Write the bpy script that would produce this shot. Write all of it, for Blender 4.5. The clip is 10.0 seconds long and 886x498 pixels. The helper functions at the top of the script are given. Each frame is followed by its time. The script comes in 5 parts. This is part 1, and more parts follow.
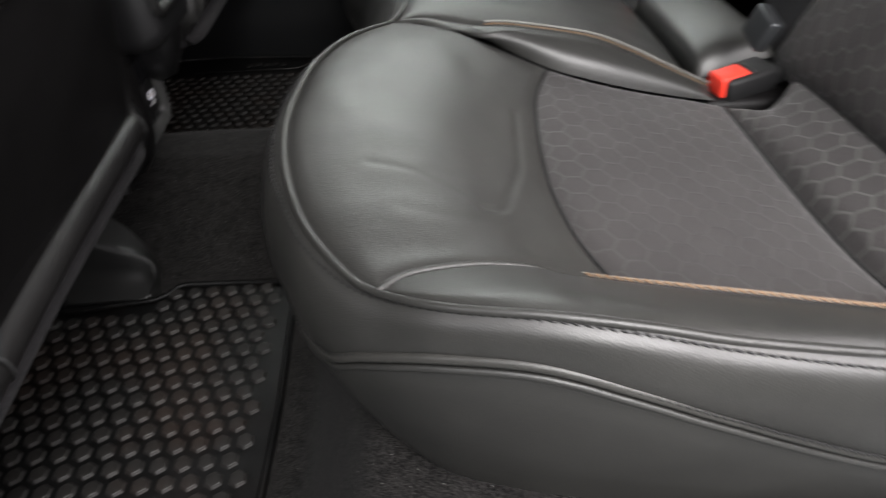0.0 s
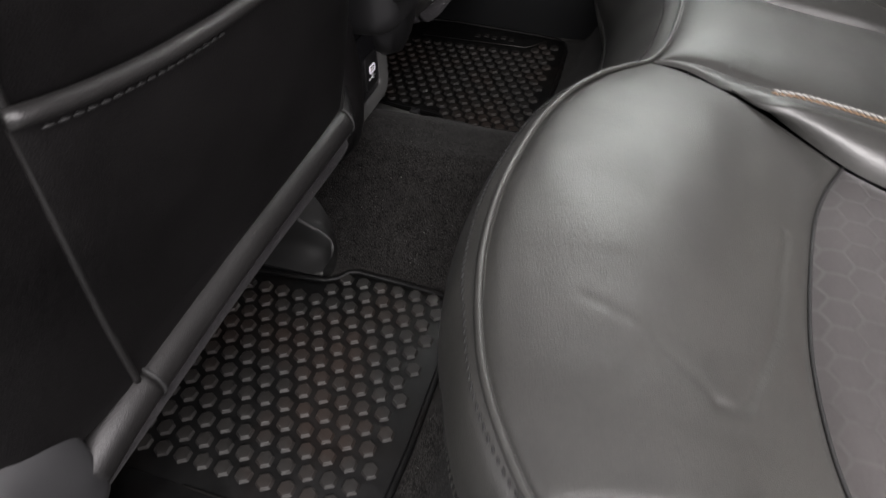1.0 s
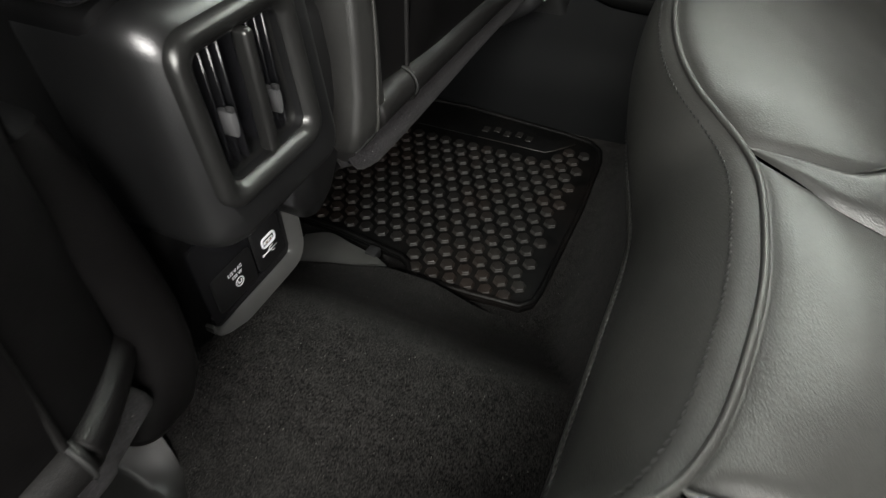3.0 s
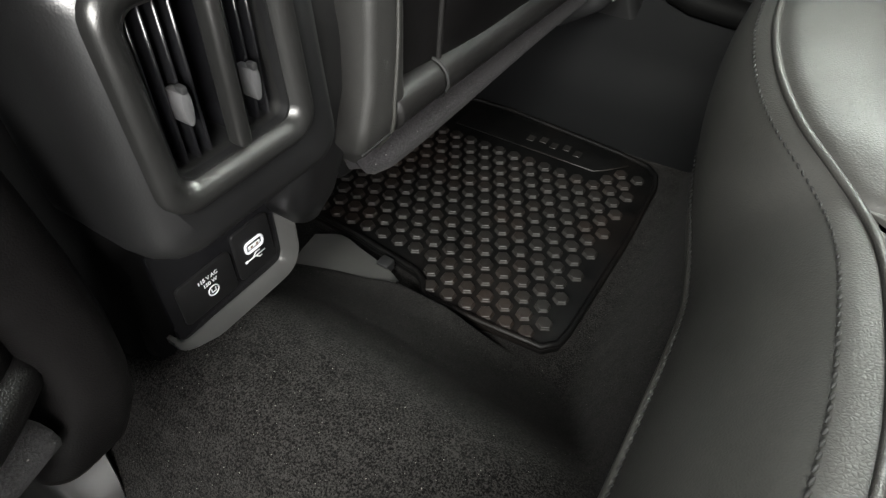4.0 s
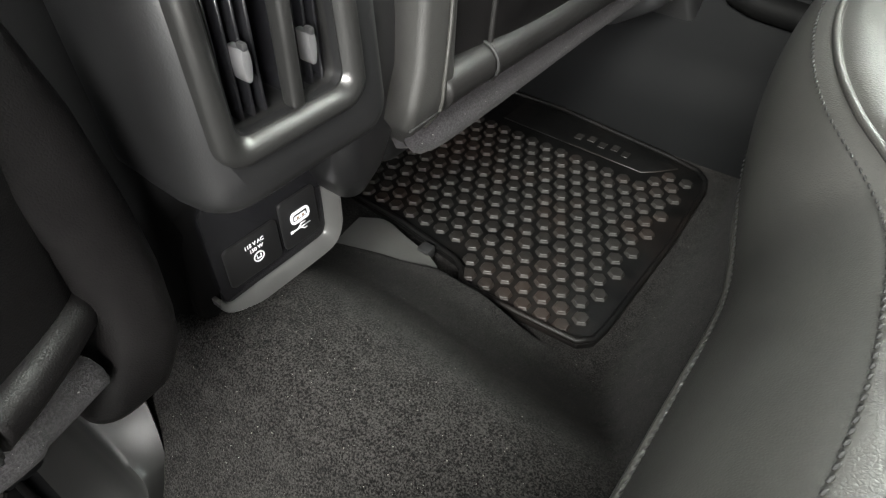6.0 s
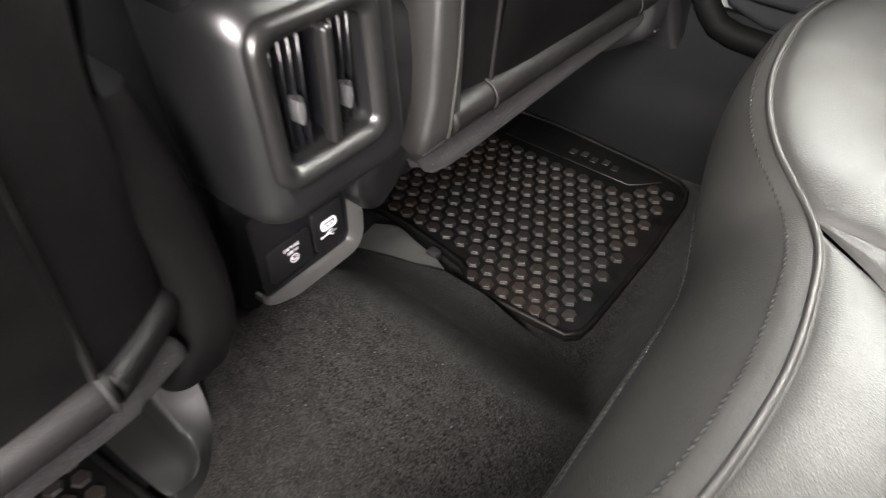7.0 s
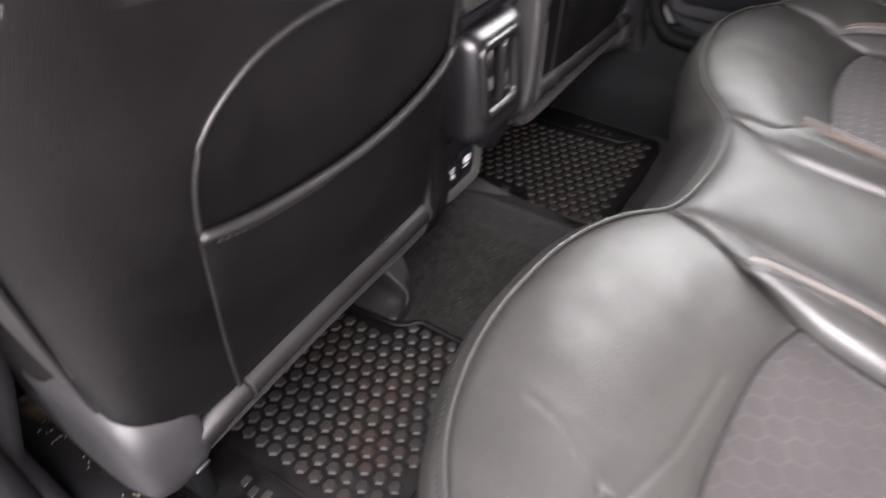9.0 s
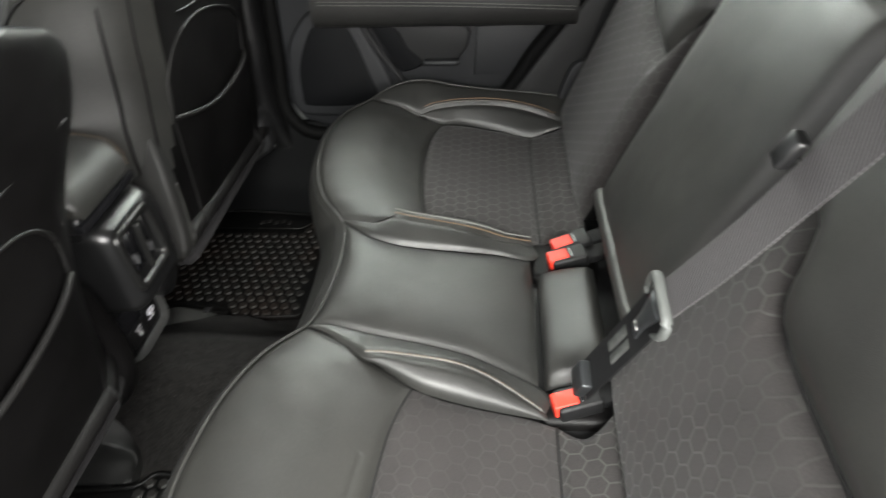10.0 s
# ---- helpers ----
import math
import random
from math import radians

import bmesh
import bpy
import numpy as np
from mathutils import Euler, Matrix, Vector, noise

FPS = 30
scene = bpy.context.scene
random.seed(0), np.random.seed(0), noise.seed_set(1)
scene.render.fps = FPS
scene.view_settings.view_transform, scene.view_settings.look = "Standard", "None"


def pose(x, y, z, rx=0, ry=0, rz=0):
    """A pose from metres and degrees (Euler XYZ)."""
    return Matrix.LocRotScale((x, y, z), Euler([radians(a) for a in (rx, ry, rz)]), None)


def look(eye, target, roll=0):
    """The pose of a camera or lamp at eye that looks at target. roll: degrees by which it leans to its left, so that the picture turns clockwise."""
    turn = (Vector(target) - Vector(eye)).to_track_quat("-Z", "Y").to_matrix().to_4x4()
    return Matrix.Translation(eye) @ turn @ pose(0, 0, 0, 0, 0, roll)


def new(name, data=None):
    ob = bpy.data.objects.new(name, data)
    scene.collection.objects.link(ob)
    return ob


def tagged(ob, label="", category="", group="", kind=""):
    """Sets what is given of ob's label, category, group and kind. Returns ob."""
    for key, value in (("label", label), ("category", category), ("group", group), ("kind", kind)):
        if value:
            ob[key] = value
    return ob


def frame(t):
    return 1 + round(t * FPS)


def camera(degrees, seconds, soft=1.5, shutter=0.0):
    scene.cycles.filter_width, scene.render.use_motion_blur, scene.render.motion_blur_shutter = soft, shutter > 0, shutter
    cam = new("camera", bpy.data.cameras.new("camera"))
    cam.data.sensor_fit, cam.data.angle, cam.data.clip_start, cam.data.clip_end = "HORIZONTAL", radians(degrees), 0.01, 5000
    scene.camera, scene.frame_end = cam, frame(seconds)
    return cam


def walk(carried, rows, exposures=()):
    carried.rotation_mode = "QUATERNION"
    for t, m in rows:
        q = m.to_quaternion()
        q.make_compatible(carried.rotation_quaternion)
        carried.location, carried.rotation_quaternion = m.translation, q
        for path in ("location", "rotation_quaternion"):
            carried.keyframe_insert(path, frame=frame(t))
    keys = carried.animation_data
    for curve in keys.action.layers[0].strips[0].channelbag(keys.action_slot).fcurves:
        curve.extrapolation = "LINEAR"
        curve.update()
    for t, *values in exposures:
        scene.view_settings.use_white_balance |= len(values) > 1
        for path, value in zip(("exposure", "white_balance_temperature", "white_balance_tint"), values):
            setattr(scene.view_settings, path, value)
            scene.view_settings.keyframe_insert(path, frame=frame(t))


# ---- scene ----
cam = camera(72.05, 10.0, soft=1.25, shutter=0.4)
PATH = [
    (0, (-0.0522, -0.8634, 0.6111), (-0.0016, 0.1258, -0.2308), -1.70),
    (0.5, (-0.0836, -0.7965, 0.6109), (-0.2720, 0.1218, -0.2897), -2.17),
    (1, (-0.0864, -0.7236, 0.6370), (-0.3833, 0.1560, -0.2730), -1.02),
    (1.5, (-0.0802, -0.5946, 0.6445), (-0.4394, 0.2624, -0.2646), -1.61),
    (2, (-0.0832, -0.4352, 0.6218), (-0.4657, 0.4141, -0.2850), -1.72),
    (2.5, (-0.0929, -0.3647, 0.6070), (-0.4700, 0.4848, -0.3020), -0.94),
    (2.7, (-0.0969, -0.3319, 0.6104), (-0.4855, 0.5146, -0.2964), -1.43),
    (3.8, (-0.1242, -0.1881, 0.5471), (-0.5898, 0.6289, -0.3505), 1.27),
    (4, (-0.1264, -0.1880, 0.5507), (-0.6054, 0.6102, -0.3566), 1.66),
    (4.5, (-0.1246, -0.1983, 0.5512), (-0.6320, 0.5847, -0.3541), 1.27),
    (5, (-0.1289, -0.2043, 0.5397), (-0.6601, 0.5663, -0.3625), 1.33),
    (5.5, (-0.1254, -0.2013, 0.5376), (-0.6672, 0.5593, -0.3668), 1.54),
    (6.8, (-0.0833, -0.2195, 0.5724), (-0.6584, 0.5277, -0.3226), 1.01),
    (7, (-0.0750, -0.2588, 0.6077), (-0.6416, 0.4924, -0.2893), 1.53),
    (7.5, (-0.0682, -0.3566, 0.6515), (-0.6478, 0.4065, -0.2269), 1.14),
    (8, (-0.1193, -0.4922, 0.5895), (-0.6923, 0.2860, -0.2800), 1.42),
    (8.5, (-0.0745, -0.6569, 0.6313), (-0.6535, 0.1180, -0.2371), 0.90),
    (9, (0.0183, -0.7711, 0.7969), (-0.5106, 0.0514, -0.0597), -0.52),
    (9.5, (0.1535, -0.7724, 1.0059), (-0.1720, 0.1581, 0.1585), -1.69),
    (10, (0.2061, -0.7645, 1.0183), (0.1108, 0.2391, 0.1975), -2.68),
]
walk(cam, [(t, look(eye, target, roll)) for t, eye, target, roll in PATH],
     [(0, -0.92, 6450, 15), (0.5, -0.88, 6450, 16), (1.0, -0.45, 6500, 18), (1.5, -0.36, 6600, 15), (2.0, -0.25, 6650, 10), (2.5, -0.16, 6650, 9), (3.8, 0.55, 6600, 9), (5.0, 1.45, 6550, 5), (5.5, 1.5, 6550, 6),
      (6.8, 1.36, 6700, 15), (7.0, 1.33, 6750, 17), (7.5, 0.84, 6950, 22), (8.0, 0.78, 6950, 24), (8.5, 1.08, 6900, 27), (9.0, 0.55, 6500, 25), (9.5, -0.14, 6550, 18), (10.0, -0.20, 6550, 9)])

# ---- light ----
world = bpy.data.worlds.new("world")
scene.world = world
world.use_nodes = True
wn, wl = world.node_tree.nodes, world.node_tree.links
sky = wn.new("ShaderNodeTexSky")
sky.sky_type, sky.sun_disc, sky.sun_elevation, sky.sun_rotation = "NISHITA", False, radians(50), radians(200)
wl.new(sky.outputs[0], wn["Background"].inputs[0])
wn["Background"].inputs[1].default_value = 0.05


def area_lamp(name, eye, target, sx, sy, watts, colour):
    data = bpy.data.lights.new(name, "AREA")
    data.shape, data.size, data.size_y, data.energy, data.color = "RECTANGLE", sx, sy, watts, colour
    ob = new(name, data)
    ob.matrix_world = look(eye, target)
    return ob


# added area lamps stand for daylight through the open door, the windscreen, the front window and the side glass, and
# for an unseen ceiling light
area_lamp("door_daylight_upper", (0.16, -1.12, 1.30), (-0.02, 0.0, 0.30), 1.0, 0.5, 32, (1.0, 0.98, 0.96))
area_lamp("door_daylight_lower", (0.50, -1.05, 0.84), (-0.30, 0.0, 0.34), 0.6, 0.4, 25, (1.0, 0.98, 0.96))
area_lamp("ceiling_light", (0.35, -3.0, 2.45), (0.0, 0.1, 0.35), 1.3, 0.8, 180, (0.98, 1.0, 0.94))
# fill lamp added below the roof's front edge to brighten the bench's middle
area_lamp("windscreen_fill", (-1.12, 0.0, 1.17), (0.0, 0.0, 0.35), 0.9, 0.3, 4, (1.0, 1.0, 0.97))
area_lamp("front_window_daylight", (-0.98, -1.02, 1.02), (0.05, 0.25, 0.30), 0.8, 0.42, 11, (1.0, 1.0, 0.97))
area_lamp("side_glass_daylight", (0.0, 1.35, 1.30), (-0.05, 0.0, 0.4), 1.3, 0.7, 44, (0.97, 1.0, 0.95))


# ---- materials ----
def material(name, base, rough=0.5, metal=0.0, spec=0.5):
    m = bpy.data.materials.new(name)
    m.use_nodes = True
    n, l = m.node_tree.nodes, m.node_tree.links
    b = n["Principled BSDF"]
    b.inputs["Base Color"].default_value = (*base, 1)
    b.inputs["Roughness"].default_value = rough
    b.inputs["Metallic"].default_value = metal
    b.inputs["Specular IOR Level"].default_value = spec
    return m, n, l, b


def coords(n, l, kind="Object", scale=(1, 1, 1)):
    c = n.new("ShaderNodeTexCoord")
    mp = n.new("ShaderNodeMapping")
    mp.inputs["Scale"].default_value = scale
    l.new(c.outputs[kind], mp.inputs[0])
    return mp.outputs[0]


def noise_tex(n, l, vec, scale, detail=3.0, rough=0.5):
    t = n.new("ShaderNodeTexNoise")
    t.inputs["Scale"].default_value, t.inputs["Detail"].default_value, t.inputs["Roughness"].default_value = scale, detail, rough
    l.new(vec, t.inputs["Vector"])
    return t.outputs["Fac"]


def ramp(n, l, fac, stops):
    r = n.new("ShaderNodeValToRGB")
    while len(r.color_ramp.elements) < len(stops):
        r.color_ramp.elements.new(0.5)
    for e, (p, c) in zip(r.color_ramp.elements, stops):
        e.position = p
        e.color = (*c, 1) if len(c) == 3 else (c[0], c[0], c[0], 1)
    l.new(fac, r.inputs[0])
    return r.outputs[0]


def math_node(n, l, op, a, b=None, c=None):
    m = n.new("ShaderNodeMath")
    m.operation = op
    for i, v in enumerate((a, b, c)):
        if v is None:
            continue
        if isinstance(v, (int, float)):
            m.inputs[i].default_value = v
        else:
            l.new(v, m.inputs[i])
    return m.outputs[0]


def bump(n, l, b, height, strength, distance, below=None):
    bp = n.new("ShaderNodeBump")
    bp.inputs["Strength"].default_value, bp.inputs["Distance"].default_value = strength, distance
    l.new(height, bp.inputs["Height"])
    if below is not None:
        l.new(below, bp.inputs["Normal"])
    l.new(bp.outputs[0], b.inputs["Normal"])
    return bp.outputs[0]


def voronoi(n, l, vec, scale, feature="F1"):
    t = n.new("ShaderNodeTexVoronoi")
    t.feature = feature
    t.inputs["Scale"].default_value = scale
    l.new(vec, t.inputs["Vector"])
    return t.outputs["Distance"]


def leather(name, base, rough):
    m, n, l, b = material(name, base, rough)
    v = coords(n, l)
    cell = voronoi(n, l, v, 540, "DISTANCE_TO_EDGE")
    pebble = math_node(n, l, "MINIMUM", math_node(n, l, "MULTIPLY", cell, 3.0), 1.0)
    soft = noise_tex(n, l, v, 26, 3)
    large = noise_tex(n, l, v, 7, 3)
    wear = noise_tex(n, l, v, 4.5, 4, 0.6)
    tone = tuple(min(1, x * k + 0.003) for x, k in zip(base, (1.6, 1.55, 1.5)))
    mottle = math_node(n, l, "ADD", math_node(n, l, "MULTIPLY", wear, 0.72), math_node(n, l, "MULTIPLY", noise_tex(n, l, v, 210, 3, 0.7), 0.28))
    l.new(ramp(n, l, mottle, [(0.36, tuple(x * 0.8 for x in base)), (0.66, tone)]), b.inputs["Base Color"])
    l.new(ramp(n, l, large, [(0.3, (rough - 0.05,)), (0.7, (rough + 0.08,))]), b.inputs["Roughness"])
    first = bump(n, l, b, soft, 0.10, 0.003)
    bump(n, l, b, pebble, 0.19, 0.0005, first)
    return m


def plastic(name, base, rough, grain=900):
    m, n, l, b = material(name, base, rough)
    v = coords(n, l)
    g = noise_tex(n, l, v, grain, 2)
    w = noise_tex(n, l, v, 9, 4, 0.6)
    l.new(ramp(n, l, w, [(0.35, base), (0.75, tuple(x * 1.35 for x in base))]), b.inputs["Base Color"])
    l.new(ramp(n, l, w, [(0.3, (rough,)), (0.8, (min(1, rough + 0.12),))]), b.inputs["Roughness"])
    bump(n, l, b, g, 0.25, 0.0004)
    return m


def carpet_mat(name, base, low=0.1, high=2.8):
    m, n, l, b = material(name, base, 0.95, spec=0.08)
    v = coords(n, l)
    fine = noise_tex(n, l, v, 640, 2, 0.75)
    mid = noise_tex(n, l, v, 60, 4, 0.65)
    big = noise_tex(n, l, v, 9, 3)
    lint = noise_tex(n, l, v, 520, 1)
    mixv = math_node(n, l, "ADD", math_node(n, l, "MULTIPLY", fine, 0.82), math_node(n, l, "MULTIPLY", mid, 0.18))
    cloth = ramp(n, l, mixv, [(0.43, tuple(x * low for x in base)), (0.60, tuple(x * high for x in base))])
    spots = ramp(n, l, lint, [(0.765, (0.0, 0.0, 0.0)), (0.785, (0.14, 0.14, 0.13))])
    add = n.new("ShaderNodeMix")
    add.data_type, add.blend_type = "RGBA", "ADD"
    add.inputs[0].default_value = 1.0
    l.new(cloth, add.inputs[6])
    l.new(spots, add.inputs[7])
    l.new(add.outputs[2], b.inputs["Base Color"])
    b.inputs["Sheen Weight"].default_value = 0.03
    b.inputs["Sheen Roughness"].default_value = 0.6
    first = bump(n, l, b, big, 0.12, 0.01)
    bump(n, l, b, mixv, 0.45, 0.0016, first)
    return m


def honeycomb(name, base, line, pitch, least=0.10, most=0.9):
    """Woven cloth with a printed honeycomb; the pattern runs on the UV map, which is in metres."""
    m, n, l, b = material(name, base, 0.85, spec=0.25)
    uv = n.new("ShaderNodeUVMap").outputs[0]
    obj = coords(n, l)

    def vec(op, a, c):
        k = n.new("ShaderNodeVectorMath")
        k.operation = op
        for i, x in enumerate((a, c)):
            if x is None:
                continue
            if isinstance(x, tuple):
                k.inputs[i].default_value = x
            else:
                l.new(x, k.inputs[i])
        return k

    r = (1.0, 1.7320508, 1.0)
    h = (0.5, 0.8660254, 0.5)
    p = vec("ADD", vec("MULTIPLY", uv, (1 / pitch, 1 / pitch, 0)).outputs[0], (200, 200 * 1.7320508, 0)).outputs[0]
    a = vec("SUBTRACT", vec("MODULO", p, r).outputs[0], h).outputs[0]
    c = vec("SUBTRACT", vec("MODULO", vec("SUBTRACT", p, h).outputs[0], r).outputs[0], h).outputs[0]
    flat = (1, 1, 0)
    a, c = vec("MULTIPLY", a, flat).outputs[0], vec("MULTIPLY", c, flat).outputs[0]
    la, lc = vec("LENGTH", a, None).outputs[1], vec("LENGTH", c, None).outputs[1]
    pick = math_node(n, l, "LESS_THAN", la, lc)
    mix = n.new("ShaderNodeMix")
    mix.data_type = "VECTOR"
    l.new(pick, mix.inputs[0])
    l.new(c, mix.inputs[4])
    l.new(a, mix.inputs[5])
    g = vec("ABSOLUTE", mix.outputs[1], None).outputs[0]
    sep = n.new("ShaderNodeSeparateXYZ")
    l.new(g, sep.inputs[0])
    slant = vec("DOT_PRODUCT", g, (0.5, 0.8660254, 0)).outputs[1]
    edge = math_node(n, l, "SUBTRACT", 0.5, math_node(n, l, "MAXIMUM", slant, sep.outputs[0]))
    lines = ramp(n, l, edge, [(0.0, (1,)), (0.035, (0.8,)), (0.07, (0,))])
    fade = ramp(n, l, noise_tex(n, l, obj, 9, 2), [(0.42, (least,)), (0.62, (most,))])
    weave = noise_tex(n, l, coords(n, l, "UV", (900, 300, 1)), 1.0, 3, 0.7)
    stain = noise_tex(n, l, obj, 14, 4, 0.6)
    cloth = ramp(n, l, math_node(n, l, "ADD", math_node(n, l, "MULTIPLY", weave, 0.7), math_node(n, l, "MULTIPLY", stain, 0.3)),
                 [(0.3, tuple(x * 0.6 for x in base)), (0.7, tuple(x * 1.5 for x in base))])
    mx = n.new("ShaderNodeMix")
    mx.data_type = "RGBA"
    l.new(math_node(n, l, "MULTIPLY", lines, fade), mx.inputs[0])
    l.new(cloth, mx.inputs[6])
    mx.inputs[7].default_value = (*line, 1)
    l.new(mx.outputs[2], b.inputs["Base Color"])
    l.new(math_node(n, l, "SUBTRACT", 0.85, math_node(n, l, "MULTIPLY", lines, 0.35)), b.inputs["Roughness"])
    b.inputs["Sheen Weight"].default_value = 0.12
    first = bump(n, l, b, lines, 0.25, 0.001)
    bump(n, l, b, weave, 0.5, 0.0006, first)
    return m


def webbing_mat(name, base):
    m, n, l, b = material(name, base, 0.7, spec=0.3)
    uv = coords(n, l, "UV", (1, 1, 1))
    w = n.new("ShaderNodeTexWave")
    w.inputs["Scale"].default_value, w.inputs["Distortion"].default_value = 6, 0.3
    w.bands_direction = "DIAGONAL"
    l.new(uv, w.inputs["Vector"])
    fine = noise_tex(n, l, coords(n, l), 800, 2)
    tone = math_node(n, l, "ADD", math_node(n, l, "MULTIPLY", fine, 0.5), math_node(n, l, "MULTIPLY", w.outputs["Fac"], 0.5))
    l.new(ramp(n, l, tone, [(0.25, tuple(x * 0.55 for x in base)), (0.75, tuple(x * 1.45 for x in base))]), b.inputs["Base Color"])
    bump(n, l, b, w.outputs["Fac"], 0.6, 0.0008)
    return m


def rubber_mat(name, base, vary=False):
    m, n, l, b = material(name, base, 0.42)
    v = coords(n, l)
    w = noise_tex(n, l, v, 30, 4, 0.65)
    dust = noise_tex(n, l, v, 240, 3, 0.7)
    tone = math_node(n, l, "ADD", math_node(n, l, "MULTIPLY", w, 0.6), math_node(n, l, "MULTIPLY", dust, 0.4))
    if vary:
        tone = math_node(n, l, "ADD", tone, math_node(n, l, "MULTIPLY", n.new("ShaderNodeObjectInfo").outputs["Random"], 0.10))
    clean = ramp(n, l, tone, [(0.35, tuple(x * 0.7 for x in base)), (0.72, tuple(x * 1.6 for x in base))])
    place = n.new("ShaderNodeNewGeometry").outputs["Position"]
    # random patches with a browner tint
    brown_patch = ramp(n, l, noise_tex(n, l, place, 7.5, 3, 0.6), [(0.47, (0.0,)), (0.66, (0.5,))])
    mix = n.new("ShaderNodeMix")
    mix.data_type = "RGBA"
    l.new(brown_patch, mix.inputs[0])
    l.new(clean, mix.inputs[6])
    mix.inputs[7].default_value = (base[0] * 2.2, base[1] * 1.35, base[2] * 1.0, 1)
    l.new(mix.outputs[2], b.inputs["Base Color"])
    l.new(ramp(n, l, w, [(0.3, (0.38,)), (0.75, (0.62,))]), b.inputs["Roughness"])
    bump(n, l, b, dust, 0.3, 0.0005)
    return m


M_LEATHER = leather("black_leather", (0.0175, 0.0177, 0.0164), 0.45)
M_LEATHER.node_tree.nodes["Principled BSDF"].inputs["Specular IOR Level"].default_value = 0.72
# near-black copy of the seat leather; shade on the backs is put into it
M_BACK_SHADED = leather("shaded_seatback_leather", (0.0022, 0.0020, 0.0021), 0.44)
M_BACK_SHADED.node_tree.nodes["Principled BSDF"].inputs["Specular IOR Level"].default_value = 0.18
# lighter copy of the bench leather, with the cord's highlight in its colour
M_CORD_LIT = leather("highlit_cord_leather", (0.028, 0.028, 0.026), 0.40)
# paler than the backs; highlights on rolled edges are put into its colour
M_PIPE_LIT = leather("highlit_seam_leather", (0.0046, 0.0044, 0.0044), 0.46)
M_PIPE_LIT.node_tree.nodes["Principled BSDF"].inputs["Specular IOR Level"].default_value = 0.36
M_DULL = leather("dull_leather", (0.012, 0.012, 0.0115), 0.6)
M_FABRIC = honeycomb("honeycomb_cloth", (0.028, 0.0256, 0.025), (0.066, 0.064, 0.060), 0.0245, 0.02, 0.17)
M_FABRIC_BOLD = honeycomb("bold_honeycomb_cloth", (0.026, 0.0238, 0.0232), (0.060, 0.058, 0.055), 0.0250, 0.2, 0.95)
M_CARPET = carpet_mat("carpet", (0.0077, 0.0072, 0.0069), 0.05, 3.2)
M_FUZZ = carpet_mat("grey_felt", (0.019, 0.018, 0.019), 0.6, 1.5)
# same rubber as the studs, darkened to hold the shade between them
M_RUBBER_SHADED = rubber_mat("shaded_mat_rubber", (0.0028, 0.0028, 0.0028))
M_RUBBER_SHADED.node_tree.nodes["Principled BSDF"].inputs["Specular IOR Level"].default_value = 0.22
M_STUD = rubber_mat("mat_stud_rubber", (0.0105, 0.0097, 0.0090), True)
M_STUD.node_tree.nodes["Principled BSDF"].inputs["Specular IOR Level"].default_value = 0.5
M_PLASTIC = plastic("black_plastic", (0.0065, 0.0065, 0.0068), 0.30)
M_PLASTIC.node_tree.nodes["Principled BSDF"].inputs["Specular IOR Level"].default_value = 0.95
M_PLASTIC_DARK = plastic("dark_plastic", (0.005, 0.005, 0.0054), 0.52)
# darkened console plastic; the shade on the console's sides is put into its colour
M_CONSOLE_SHADED = plastic("shaded_console_plastic", (0.0032, 0.0032, 0.0034), 0.65)
M_CONSOLE_SHADED.node_tree.nodes["Principled BSDF"].inputs["Specular IOR Level"].default_value = 0.14
M_TRIM = plastic("grey_door_plastic", (0.0125, 0.013, 0.0145), 0.5)
M_SILL = plastic("grey_sill_plastic", (0.0030, 0.0032, 0.0035), 0.68)
M_SILL.node_tree.nodes["Principled BSDF"].inputs["Specular IOR Level"].default_value = 0.12
M_GREYPL = plastic("mid_grey_plastic", (0.085, 0.090, 0.086), 0.42, 1400)
M_SHELL = plastic("satin_shell_plastic", (0.014, 0.014, 0.0147), 0.46, 1400)
M_SEAL = plastic("seal_rubber", (0.0018, 0.0018, 0.0018), 0.66, 700)
M_SEAL.node_tree.nodes["Principled BSDF"].inputs["Specular IOR Level"].default_value = 0.12
M_GRILLE = plastic("grille_plastic", (0.0016, 0.0018, 0.0024), 0.6, 1100)
M_GRILLE.node_tree.nodes["Principled BSDF"].inputs["Specular IOR Level"].default_value = 0.2
M_COVER = plastic("rail_cover_plastic", (0.0095, 0.0095, 0.0092), 0.40, 1400)
M_GLOSS = plastic("gloss_plastic", (0.008, 0.008, 0.009), 0.16, 100)
M_SILVER = plastic("satin_silver", (0.055, 0.055, 0.054), 0.28, 1500)
M_SILVER.node_tree.nodes["Principled BSDF"].inputs["Metallic"].default_value = 0.85
M_METAL = material("steel", (0.24, 0.24, 0.235), 0.36, 1.0)[0]
M_METAL_DARK = material("dark_steel", (0.09, 0.095, 0.10), 0.35, 0.8)[0]
M_SATIN = plastic("satin_grey_trim", (0.05, 0.05, 0.049), 0.30, 1500)
M_SLIDER = plastic("slider_plastic", (0.06, 0.06, 0.062), 0.35, 1400)
M_RED = plastic("red_button", (0.75, 0.045, 0.025), 0.4, 1500)
M_WEB = webbing_mat("grey_webbing", (0.074, 0.070, 0.072))
M_WEB_DARK = webbing_mat("black_webbing", (0.007, 0.007, 0.0078))
M_THREAD_W = material("pale_thread", (0.22, 0.215, 0.20), 0.7)[0]
M_THREAD_B = material("tan_thread", (0.20, 0.125, 0.072), 0.7)[0]
M_THREAD_G = material("grey_thread", (0.13, 0.125, 0.12), 0.7)[0]
M_THREAD_D = material("dark_thread", (0.005, 0.005, 0.005), 0.7)[0]
